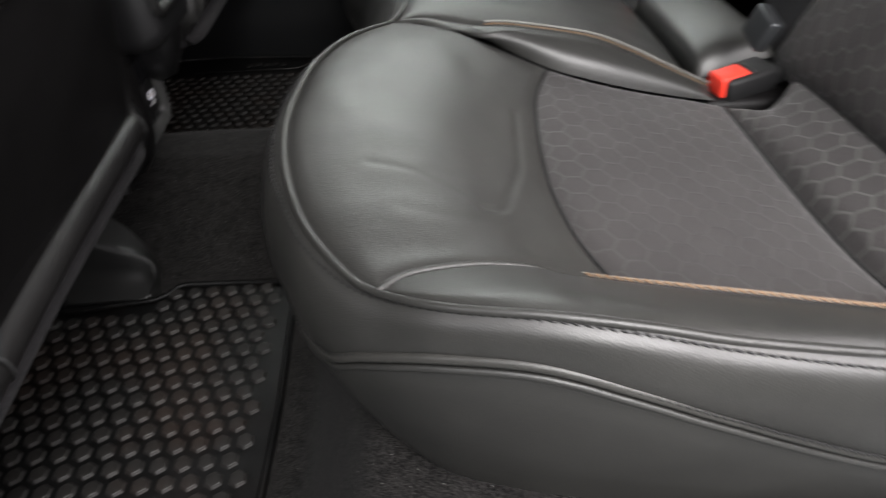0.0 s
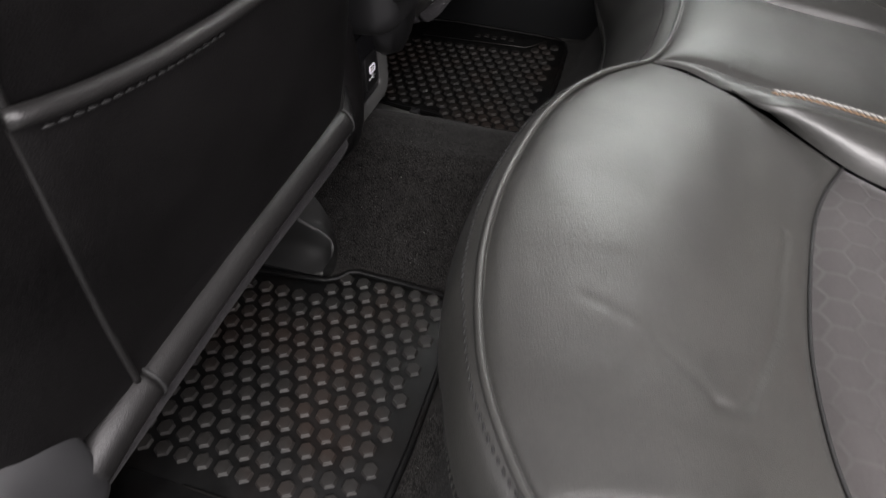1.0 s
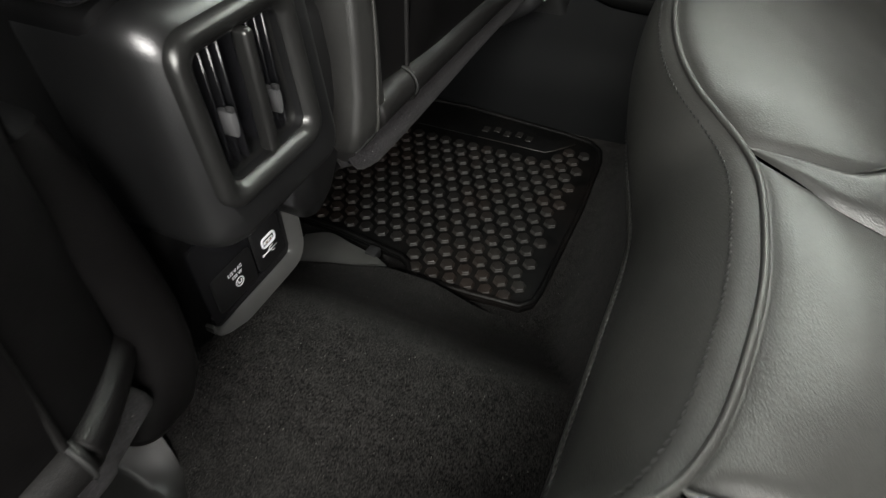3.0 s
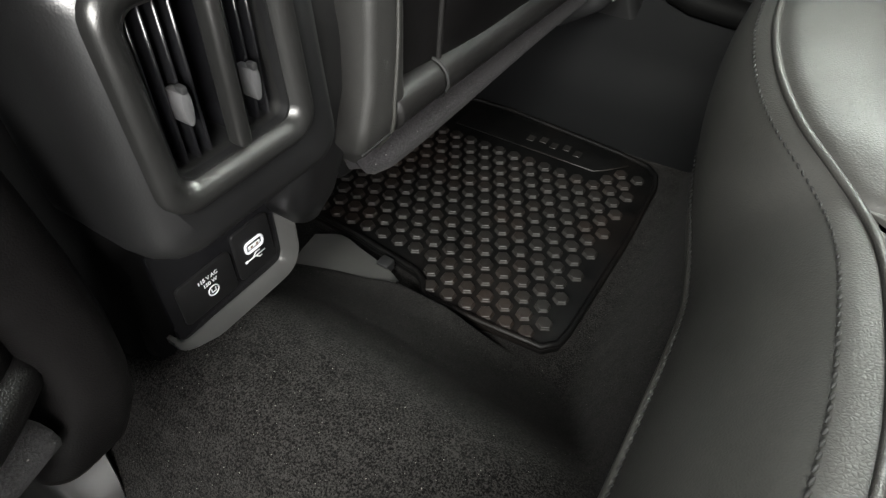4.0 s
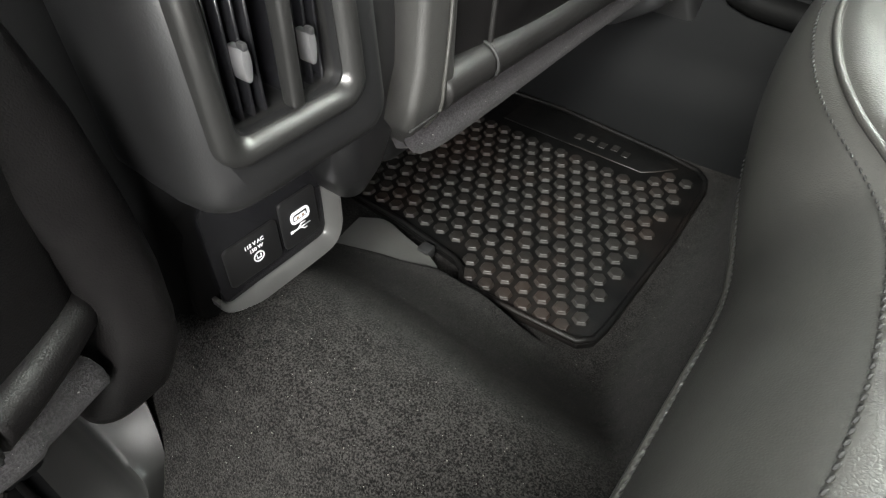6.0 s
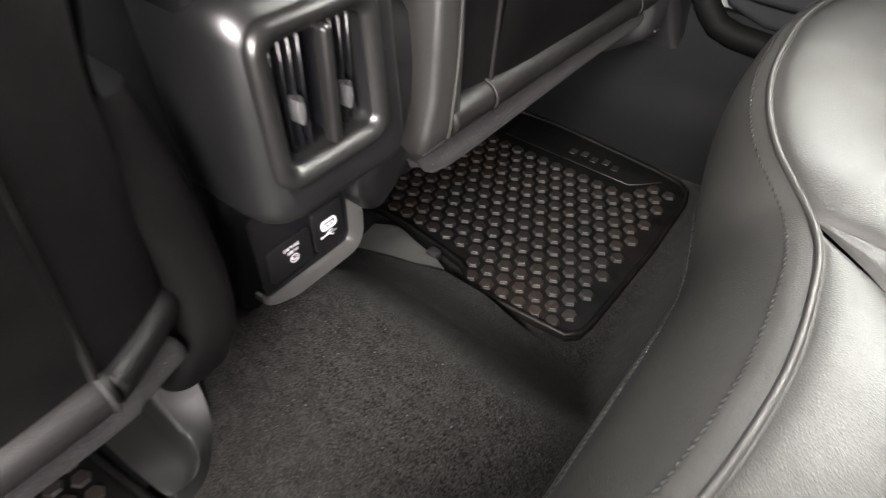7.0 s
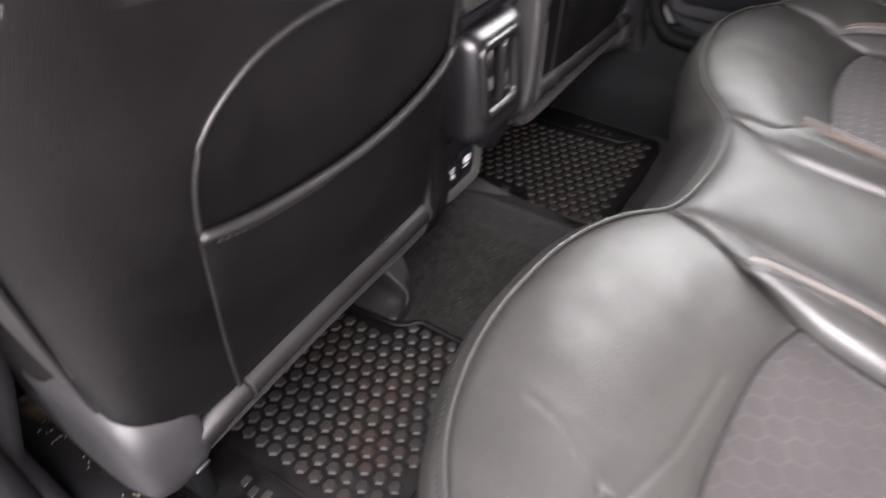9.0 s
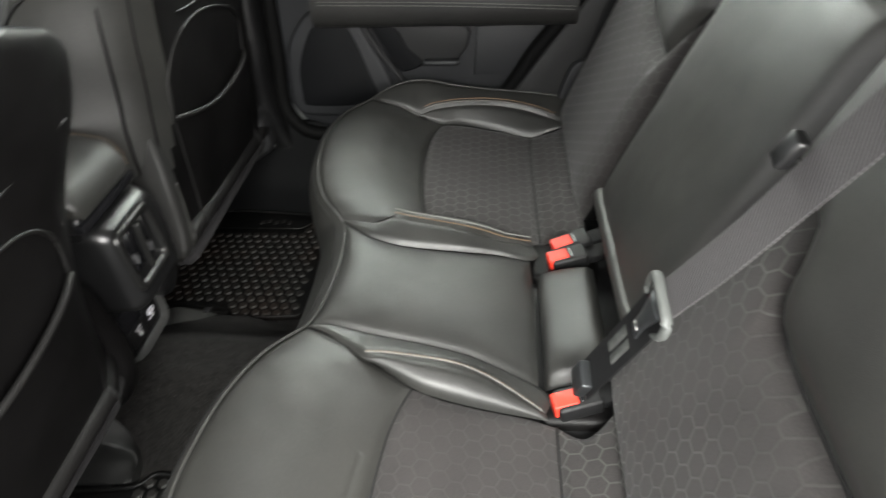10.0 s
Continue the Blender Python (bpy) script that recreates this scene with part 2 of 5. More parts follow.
M_PRINT = material("white_print", (0.78, 0.78, 0.80), 0.5)[0]
M_ICON = material("backlit_port", (0.8, 0.8, 0.85), 0.4)[0]
M_ICON.node_tree.nodes["Principled BSDF"].inputs["Emission Color"].default_value = (0.9, 0.9, 1.0, 1)
M_ICON.node_tree.nodes["Principled BSDF"].inputs["Emission Strength"].default_value = 0.12
M_ROOF = plastic("headliner", (0.16, 0.16, 0.155), 0.9, 300)
M_BODY = plastic("body_paint", (0.30, 0.31, 0.31), 0.3, 50)
M_CONCRETE = plastic("concrete", (0.42, 0.42, 0.41), 0.8, 60)
M_GLASS = material("glass", (0.9, 0.95, 0.92), 0.02)[0]
M_GLASS.node_tree.nodes["Principled BSDF"].inputs["Transmission Weight"].default_value = 1.0
M_LEAF = carpet_mat("dead_leaf", (0.040, 0.027, 0.017), 0.35, 1.6)
M_STALK = plastic("dry_stalk", (0.055, 0.042, 0.028), 0.7, 400)
M_GREY = plastic("grey_underlay", (0.065, 0.065, 0.062), 0.8, 300)


# ---- mesh helpers ----
def mesh_from(name, verts, faces, smooth=True, uvs=None):
    me = bpy.data.meshes.new(name)
    me.from_pydata([tuple(v) for v in verts], [], faces)
    if uvs is not None:
        lay = me.uv_layers.new(name="UVMap")
        for lp in me.loops:
            lay.data[lp.index].uv = uvs[lp.vertex_index]
    if smooth:
        me.polygons.foreach_set("use_smooth", [True] * len(me.polygons))
    me.update()
    return me


def part(name, me, mat, parent=None, label="", kind=""):
    if isinstance(me, bmesh.types.BMesh):
        bm = me
        me = bpy.data.meshes.new(name)
        bm.to_mesh(me)
        bm.free()
    if not me.materials:
        me.materials.append(mat)
    ob = new(name, me)
    if parent is not None:
        ob.parent = parent
    return tagged(ob, label, kind=kind)


def thing(name, label, category, group="", at=(0, 0, 0)):
    ob = new(name)
    ob.empty_display_size = 0.05
    ob.location = at
    return tagged(ob, label, category, group)


def smooth_bm(bm, sharp=40):
    for f in bm.faces:
        f.smooth = True
    for e in bm.edges:
        if len(e.link_faces) == 2 and e.calc_face_angle(0) > radians(sharp):
            e.smooth = False
    return bm


def rbox(x0, x1, y0, y1, z0, z1, r=0.006, seg=3, taper=None):
    """A box with rounded edges; taper(v) may move its corners first."""
    bm = bmesh.new()
    bmesh.ops.create_cube(bm, size=1)
    for v in bm.verts:
        v.co = Vector(((x0 + x1) / 2 + v.co.x * (x1 - x0), (y0 + y1) / 2 + v.co.y * (y1 - y0), (z0 + z1) / 2 + v.co.z * (z1 - z0)))
    if taper:
        for v in bm.verts:
            v.co = Vector(taper(*v.co))
    if r > 0:
        bmesh.ops.bevel(bm, geom=bm.edges[:], offset=r, segments=seg, profile=0.5, affect="EDGES", clamp_overlap=True)
    return smooth_bm(bm)


def prism(poly, lo, hi, axis="x", r=0.003, seg=2, smooth=True):
    """A closed outline drawn out along an axis, its rim rounded. poly: pairs in the two other axes, in order."""
    bm = bmesh.new()

    def at(p, h):
        return {"x": (h, p[0], p[1]), "y": (p[0], h, p[1]), "z": (p[0], p[1], h)}[axis]

    low = [bm.verts.new(at(p, lo)) for p in poly]
    high = [bm.verts.new(at(p, hi)) for p in poly]
    caps = [bm.faces.new(low[::-1]), bm.faces.new(high)]
    for i in range(len(poly)):
        j = (i + 1) % len(poly)
        bm.faces.new((low[i], low[j], high[j], high[i]))
    bmesh.ops.recalc_face_normals(bm, faces=bm.faces[:])
    if r > 0:
        rim = [e for c in caps for e in c.edges]
        bmesh.ops.bevel(bm, geom=rim, offset=r, segments=seg, profile=0.5, affect="EDGES", clamp_overlap=True)
    return smooth_bm(bm, 35) if smooth else bm


def rounded_rect(a0, a1, b0, b1, r, seg=6):
    out = []
    for ca, cb, start in ((a1 - r, b1 - r, 0), (a0 + r, b1 - r, 90), (a0 + r, b0 + r, 180), (a1 - r, b0 + r, 270)):
        for k in range(seg + 1):
            t = radians(start + 90 * k / seg)
            out.append((ca + r * math.cos(t), cb + r * math.sin(t)))
    return out


def curve_through(points, count):
    """A smooth line through the points, cut into equal lengths."""
    p = np.array(points, float)
    ext = np.vstack([2 * p[0] - p[1], p, 2 * p[-1] - p[-2]])
    out = []
    for i in range(len(p) - 1):
        a, b, c, d = ext[i:i + 4]
        for t in np.linspace(0, 1, 12, endpoint=False):
            out.append(0.5 * (2 * b + (c - a) * t + (2 * a - 5 * b + 4 * c - d) * t ** 2 + (3 * b - a - 3 * c + d) * t ** 3))
    out.append(p[-1])
    out = np.array(out)
    s = np.r_[0, np.cumsum(np.linalg.norm(np.diff(out, axis=0), axis=1))]
    want = np.linspace(0, s[-1], count)
    return np.stack([np.interp(want, s, out[:, k]) for k in range(out.shape[1])], 1)


def tube(points, radius, count=None, sides=8, closed=False, squash=1.0):
    """A round cord along a line."""
    p = curve_through(points, count) if count else np.array(points, float)
    n = len(p)
    verts, faces = [], []
    up = np.array([0.0, 0.0, 1.0])
    for i in range(n):
        a, b = (p[(i - 1) % n], p[(i + 1) % n]) if closed else (p[max(i - 1, 0)], p[min(i + 1, n - 1)])
        d = (b - a) / (np.linalg.norm(b - a) + 1e-9)
        ref = up if abs(d[2]) < 0.9 else np.array([1.0, 0.0, 0.0])
        side = np.cross(d, ref)
        side /= np.linalg.norm(side)
        top = np.cross(side, d)
        rad = radius[i] if isinstance(radius, (list, np.ndarray)) else radius
        for k in range(sides):
            w = 2 * math.pi * k / sides
            verts.append(p[i] + rad * (math.cos(w) * side + squash * math.sin(w) * top))
    for i in range(n if closed else n - 1):
        j = (i + 1) % n
        for k in range(sides):
            m = (k + 1) % sides
            faces.append((i * sides + k, i * sides + m, j * sides + m, j * sides + k))
    if not closed:
        faces.append(tuple(range(sides))[::-1])
        faces.append(tuple((n - 1) * sides + k for k in range(sides)))
    me = mesh_from("cord", verts, faces)
    me.validate()
    return me


def stitches(points, pitch=0.0055, length=0.0042, radius=0.0007, slant=0.0, lift=0.001):
    """A row of separate thread stitches along a line, in one mesh."""
    p = curve_through(points, 400)
    s = np.r_[0, np.cumsum(np.linalg.norm(np.diff(p, axis=0), axis=1))]
    verts, faces = [], []
    for u in np.arange(pitch, s[-1] - pitch, pitch):
        a = np.array([np.interp(u - length / 2, s, p[:, k]) for k in range(3)])
        b = np.array([np.interp(u + length / 2, s, p[:, k]) for k in range(3)])
        d = (b - a) / np.linalg.norm(b - a)
        side = np.cross(d, (0, 0, 1.0))
        side /= np.linalg.norm(side)
        top = np.cross(side, d)
        base = len(verts)
        for q, rr, sg in ((a, 0.5, -1), ((a + b) / 2, 1.0, 0), (b, 0.5, 1)):
            for k in range(6):
                w = math.pi * k / 3
                verts.append(q + top * (lift * (1.0 if rr == 1.0 else 0.3)) + side * slant * sg + radius * rr * (math.cos(w) * side + math.sin(w) * top))
        for r in range(2):
            for k in range(6):
                m = (k + 1) % 6
                faces.append((base + r * 6 + k, base + r * 6 + m, base + (r + 1) * 6 + m, base + (r + 1) * 6 + k))
    return mesh_from("stitches", verts, faces)


def patch(c0, c1, d0, d1, nu, nv, puff=0.0, groove=0.004, width=0.006, wobble=0.0, seed=0.0, power=4, outward=(0, 0, 1), uv=None, extra=None):
    """A padded panel between four seams: c0 and c1 run along u, d0 and d1 join their starts and their ends."""
    c0, c1 = curve_through(c0, nu), curve_through(c1, nu)
    d0, d1 = curve_through(d0, nv), curve_through(d1, nv)
    u, v = np.linspace(0, 1, nu)[:, None, None], np.linspace(0, 1, nv)[None, :, None]
    g = (1 - v) * c0[:, None] + v * c1[:, None] + (1 - u) * d0[None] + u * d1[None]
    g -= (1 - u) * (1 - v) * c0[0] + u * (1 - v) * c0[-1] + (1 - u) * v * c1[0] + u * v * c1[-1]
    du, dv = np.gradient(g, axis=0), np.gradient(g, axis=1)
    nrm = np.cross(du, dv)
    nrm /= np.linalg.norm(nrm, axis=2, keepdims=True) + 1e-9
    if (nrm.reshape(-1, 3).mean(0) @ np.array(outward)) < 0:
        nrm = -nrm
        flip = True
    else:
        flip = False
    lu = np.linalg.norm(np.diff(g, axis=0), axis=2).sum(0).mean()
    lv = np.linalg.norm(np.diff(g, axis=1), axis=2).sum(1).mean()
    uu, vv = u[..., 0], v[..., 0]
    off = puff * (1 - np.abs(2 * uu - 1) ** power) * (1 - np.abs(2 * vv - 1) ** power)
    edge = np.minimum(np.minimum(uu, 1 - uu) * lu, np.minimum(vv, 1 - vv) * lv)
    off = off - groove * np.exp(-(edge / width) ** 2)
    if wobble:
        w = np.array([[noise.noise(Vector(q) * 11 + Vector((seed, 0, 0))) + 0.5 * noise.noise(Vector(q) * 27) for q in r] for r in g])
        off = off + wobble * w * np.minimum(1, edge / 0.02)
    if extra:
        off = off + np.array([[extra(*q) for q in r] for r in g])
    g = g + nrm * off[..., None]
    verts = g.reshape(-1, 3)
    faces = []
    for i in range(nu - 1):
        for j in range(nv - 1):
            q = (i * nv + j, (i + 1) * nv + j, (i + 1) * nv + j + 1, i * nv + j + 1)
            faces.append(q[::-1] if flip else q)
    uvs = [(q[1], q[0]) if uv is None else uv(*q) for q in verts]
    return mesh_from("panel", verts, faces, uvs=uvs)


def loft(rings, cap=True):
    """A skin over rings of the same number of points."""
    k = len(rings[0])
    verts = [q for r in rings for q in r]
    faces = []
    for i in range(len(rings) - 1):
        for j in range(k):
            m = (j + 1) % k
            faces.append((i * k + j, i * k + m, (i + 1) * k + m, (i + 1) * k + j))
    if cap:
        faces.append(tuple(range(k))[::-1])
        faces.append(tuple((len(rings) - 1) * k + j for j in range(k)))
    me = mesh_from("loft", verts, faces)
    bm = bmesh.new()
    bm.from_mesh(me)
    bmesh.ops.recalc_face_normals(bm, faces=bm.faces[:])
    bpy.data.meshes.remove(me)
    return smooth_bm(bm, 50)


def structure(name, me, mat, label):
    return tagged(part(name, me, mat), label, name.split("_")[0], kind="structure")


# ---- structure: floor, sills, pillars, roof, glass ----
def floor_height(x, y):
    """The carpet: two footwells, the tunnel between them and the riser under the bench. On the right the tunnel's carpet ends in a cut edge beside the mat."""
    a = abs(y)
    if y < 0:
        k = min(1, max(0, (a - 0.050) / 0.146))
        tun = 0.135 * (1 - (3 * k * k - 2 * k ** 3) * 0.7 - 0.3 * k)
    else:
        edge = 0.200 - max(0.0, -0.42 - x) * 0.34
        k = min(1, max(0, (a - 0.015) / (edge - 0.015)))
        step = 0.034 * min(1, max(0, (-0.25 - x) / 0.10))
        tun = step + (0.135 - step) * (1 - (3 * k * k - 2 * k ** 3) * 0.75 - 0.25 * k)
        cut = min(1, max(0, (a - edge) / 0.010))
        tun *= 1 - (3 * cut * cut - 2 * cut ** 3)
    tun += 0.012 * (1 - min(1, a / 0.1) ** 2) - 0.012
    rise = min(1, max(0, (x + 0.207) / 0.115))
    rise = 0.19 * (3 * rise * rise - 2 * rise ** 3) - 0.012
    side = min(1, max(0, (a - 0.640) / 0.03))
    return max(tun, rise, 0.06 * side * side - 0.012) + 0.0025 * noise.noise(Vector((x * 9, y * 9, 0)))


FX, FY = 150, 320
xs, ys = np.linspace(-1.25, 0.42, FX), np.linspace(-0.70, 0.70, FY)
floor_v = [(x, y, floor_height(x, y)) for x in xs for y in ys]
floor_f = [(i * FY + j, (i + 1) * FY + j, (i + 1) * FY + j + 1, i * FY + j + 1) for i in range(FX - 1) for j in range(FY - 1)]
structure("floor", mesh_from("floor", floor_v, floor_f), M_CARPET, "dark grey carpet over footwells and centre tunnel")
structure("floor_pan", rbox(-1.9, 1.22, -0.78, 0.78, -0.20, -0.04, 0.01), M_BODY, "painted steel floor under the carpet")
structure("ground", rbox(-30, 30, -30, 30, -0.75, -0.55, 0), M_CONCRETE, "grey concrete ground outside the car")

SILL = [(0.648, -0.02), (0.650, 0.055), (0.662, 0.105), (0.690, 0.140), (0.722, 0.175), (0.745, 0.235), (0.76, 0.235), (0.76, -0.02)]
structure("sill_right", prism(SILL, -1.2, 0.32, "x", 0.004), M_SILL, "grey plastic sill trim beside the footwell")
structure("sill_left", prism([(-y, min(z, 0.06 + 0.3 * (y - 0.648))) for y, z in SILL], -1.2, 0.32, "x", 0.004), M_PLASTIC_DARK, "black plastic door sill trim")


def pillar_ring(z, x0, x1, y0, y1):
    return [(x, y, z) for x, y in rounded_rect(x0, x1, y0, y1, min(0.02, (x1 - x0) / 3, (y1 - y0) / 3), 4)]


for side, name in ((1, "pillar_right"), (-1, "pillar_left")):
    lv = [(0.10, -0.56, -0.30), (0.18, -0.52, -0.345), (0.26, -0.475, -0.360), (0.34, -0.455, -0.362), (0.62, -0.445, -0.352), (1.25, -0.42, -0.335)]
    back = 0.0 if side > 0 else 0.22
    rings = [pillar_ring(z, x0 - back, x1 - back, *sorted((side * (0.66 if z > 0.3 else 0.68 if z > 0.2 else 0.715), side * 0.80))) for z, x0, x1 in lv]
    structure(name, loft(rings), M_PLASTIC if side > 0 else M_PLASTIC_DARK, "grey plastic lower door pillar trim")

structure("roof", rbox(-1.2, 1.25, -0.66, 0.66, 1.25, 1.33, 0.03), M_ROOF, "pale cloth headliner under the roof")
structure("wall_rear", rbox(1.15, 1.2, -0.8, 0.8, -0.04, 1.26, 0.01), M_PLASTIC_DARK, "dark tailgate trim behind the bench")
structure("wall_front", prism([(-1.95, -0.04), (-1.95, 0.62), (-1.75, 0.70), (-1.25, 0.66), (-1.20, 0.45), (-1.35, 0.15), (-1.35, -0.04)], -0.75, 0.75, "y", 0.03, 3),
          M_PLASTIC_DARK, "dark dashboard and bulkhead")
structure("wall_boot", rbox(0.66, 1.16, -0.74, 0.74, -0.03, 0.50, 0.02), M_CARPET, "carpeted boot floor behind the bench")
for side, name in ((1, "wall_right"), (-1, "wall_left")):
    structure(name, rbox(0.62, 1.18, *sorted((side * 0.69, side * 0.80)), -0.04, 1.28 if side > 0 else 0.76, 0.02), M_TRIM, "grey rear quarter trim")
structure("wall_front_right", rbox(-1.35, -0.52, 0.735, 0.80, -0.04, 0.74, 0.02), M_TRIM, "front passenger door trim")
structure("wall_front_left", rbox(-1.35, -0.52, -0.80, -0.735, -0.04, 0.74, 0.02), M_PLASTIC_DARK, "front driver door trim")
structure("wall_body_right", rbox(-0.6, 0.75, 0.81, 0.84, -0.1, 0.76, 0.01), M_BODY, "outer body side")
# out of view; its sloping lower edge is shaped to cut the ceiling light
structure("pillar_rear_left", prism([(-0.10, 1.26), (-0.05, 1.215), (1.0, 0.765), (1.19, 0.765), (1.19, 1.26)], -0.80, -0.69, "y", 0.01), M_TRIM, "unseen rear left pillar, sloped to cut the incoming light")
for k, (x0, x1, z0, z1) in enumerate(((-0.30, 0.60, 0.76, 1.22), (-1.30, -0.42, 0.76, 1.22))):
    w = structure(f"window_{k + 1}", rbox(x0, x1, 0.765, 0.770, z0, z1, 0), M_GLASS, "clear side window glass")
    w.visible_shadow = False


# ---- right rear door ----
def door_right():
    t = thing("car_door", "closed grey plastic rear door with speaker and armrest", "car door", at=(0.05, 0.76, 0.15))

    def p(name, bm, mat, label="", parent=t):
        ob = part(name, bm, mat, parent, label)
        ob.matrix_parent_inverse = Matrix.Translation(-Vector((0.05, 0.76, 0.15)))
        return ob

    outline = [(-0.315, 0.72), (-0.325, 0.45), (-0.335, 0.30), (-0.30, 0.245), (-0.24, 0.225), (0.10, 0.225), (0.26, 0.33), (0.33, 0.45), (0.42, 0.58), (0.46, 0.75), (0.0, 0.775)]
    p("door_panel", prism(outline, 0.735, 0.80, "y", 0.012, 3), M_TRIM)
    seal = curve_through([(-0.325, 0.732, 0.76), (-0.338, 0.732, 0.45), (-0.348, 0.73, 0.30), (-0.315, 0.728, 0.232), (-0.24, 0.726, 0.208), (0.10, 0.726, 0.208), (0.235, 0.715, 0.32), (0.32, 0.708, 0.45), (0.412, 0.708, 0.58), (0.47, 0.715, 0.76)], 60)
    p("door_seal", tube(seal, 0.019, sides=12), M_SEAL, "black rubber door seal")
    grille = [(-0.288, 0.315), (-0.283, 0.40), (-0.248, 0.485), (-0.215, 0.515), (-0.162, 0.516), (-0.134, 0.483), (-0.102, 0.385), (-0.085, 0.325), (-0.105, 0.302), (-0.268, 0.298)]
    ring = [(-0.318, 0.31), (-0.312, 0.43), (-0.280, 0.500), (-0.225, 0.548), (-0.142, 0.552), (-0.100, 0.480), (-0.055, 0.385), (-0.035, 0.31), (-0.075, 0.270), (-0.285, 0.268)]
    p("speaker_surround", prism([tuple(q) for q in curve_through(ring + ring[:1], 48)[:-1]], 0.716, 0.74, "y", 0.012, 4), M_TRIM, "raised grey speaker surround")
    p("speaker_grille", prism([tuple(q) for q in curve_through(grille + grille[:1], 48)[:-1]], 0.7125, 0.73, "y", 0.003, 2), M_GRILLE, "black perforated speaker grille")
    # armrest with its padded, stitched top
    arm = [(0.735, 0.505), (0.700, 0.510), (0.672, 0.526), (0.660, 0.552), (0.661, 0.580), (0.672, 0.604), (0.715, 0.630), (0.735, 0.69)]
    p("armrest", prism([tuple(q) for q in curve_through(arm, 24)], -0.215, 0.405, "x", 0.012, 3), M_DULL, "padded black armrest pad")
    for k in range(2):
        p("armrest_stitching", stitches([(-0.20, 0.6588 + 0.001 * k, 0.574 + 0.007 * k), (0.1, 0.6584 + 0.001 * k, 0.568 + 0.007 * k), (0.40, 0.6590, 0.556 + 0.007 * k)], lift=0.003), M_THREAD_W, "pale thread")
    p("door_groove", tube([(-0.128, 0.716, 0.552), (-0.085, 0.715, 0.465), (-0.02, 0.715, 0.37), (0.0, 0.716, 0.32)], 0.008, 24, 8), M_PLASTIC_DARK, "dark shut line beside the speaker")
    pocket = [(-0.105, 0.515), (0.02, 0.515), (0.145, 0.503), (0.158, 0.485), (0.150, 0.450), (0.125, 0.420), (0.045, 0.405), (-0.02, 0.385)]
    p("pull_recess", prism(pocket, 0.722, 0.74, "y", 0.006, 3), M_PLASTIC_DARK, "moulded pull recess")
    # solid dark plate; the shade inside the grip is put into its colour
    cup = [(-0.085, 0.500), (-0.05, 0.508), (-0.02, 0.490), (0.0, 0.450), (0.035, 0.412), (0.0, 0.392), (-0.03, 0.40)]
    p("pull_cup_shade", prism([tuple(q) for q in curve_through(cup + cup[:1], 40)[:-1]], 0.717, 0.74, "y", 0.004, 3), M_GRILLE, "black curved plate standing for the shaded grip opening")
    p("pull_lip", rbox(0.040, 0.128, 0.705, 0.730, 0.408, 0.422, 0.005, 3), M_TRIM, "grey lower lip")
    p("lower_panel", prism([(0.165, 0.375), (0.172, 0.500), (0.372, 0.515), (0.27, 0.378)], 0.724, 0.74, "y", 0.006, 2), M_TRIM)
    p("upper_trim", rbox(-0.31, 0.45, 0.725, 0.79, 0.70, 0.775, 0.015, 3), M_PLASTIC, "black upper door trim")


door_right()


def quarter_trim():
    t = thing("wheel_arch_trim", "grey plastic wheel arch trim beside the bench", "trim panel", at=(0.45, 0.70, 0.2))

    def p(name, bm, mat, label=""):
        ob = part(name, bm, mat, t, label)
        ob.matrix_parent_inverse = Matrix.Translation(-Vector((0.45, 0.70, 0.2)))

    p("trim_panel", prism([(0.18, 0.14), (0.245, 0.32), (0.335, 0.45), (0.428, 0.58), (0.48, 0.76), (0.50, 0.85), (0.66, 0.85), (0.66, 0.14)], 0.690, 0.735, "y", 0.012, 3), M_PLASTIC_DARK)
    p("belt_guide", prism([tuple(q) for q in curve_through([(0.372, 0.315), (0.385, 0.375), (0.410, 0.425), (0.452, 0.428), (0.448, 0.37), (0.425, 0.315), (0.372, 0.315)], 40)[:-1]], 0.668, 0.695, "y", 0.008, 3), M_TRIM, "grey moulded belt guide")
    p("webbing", prism([(0.395, 0.31), (0.44, 0.31), (0.60, 0.86), (0.555, 0.86)], 0.676, 0.679, "y", 0.0), M_WEB_DARK, "black belt webbing")


quarter_trim()

# ---- rubber mats ----
PITCH, ROWSTEP = 0.0260, 0.0230


def stud_mesh():
    """A low hexagonal pad: a thin foot, a step and a flat top with a narrow chamfer."""
    bm = bmesh.new()
    rings = []
    for rad, z in ((0.0108, 0.0), (0.0106, 0.0010), (0.0098, 0.0016), (0.0095, 0.0036), (0.0086, 0.0044)):
        rings.append([bm.verts.new((rad * math.cos(radians(30 + 60 * k)), rad * math.sin(radians(30 + 60 * k)), z)) for k in range(6)])
    for a, b in zip(rings, rings[1:]):
        for k in range(6):
            bm.faces.new((a[k], a[(k + 1) % 6], b[(k + 1) % 6], b[k]))
    bm.faces.new(rings[-1])
    me = bpy.data.meshes.new("stud")
    bm.to_mesh(me)
    bm.free()
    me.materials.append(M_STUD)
    return me


STUD = stud_mesh()


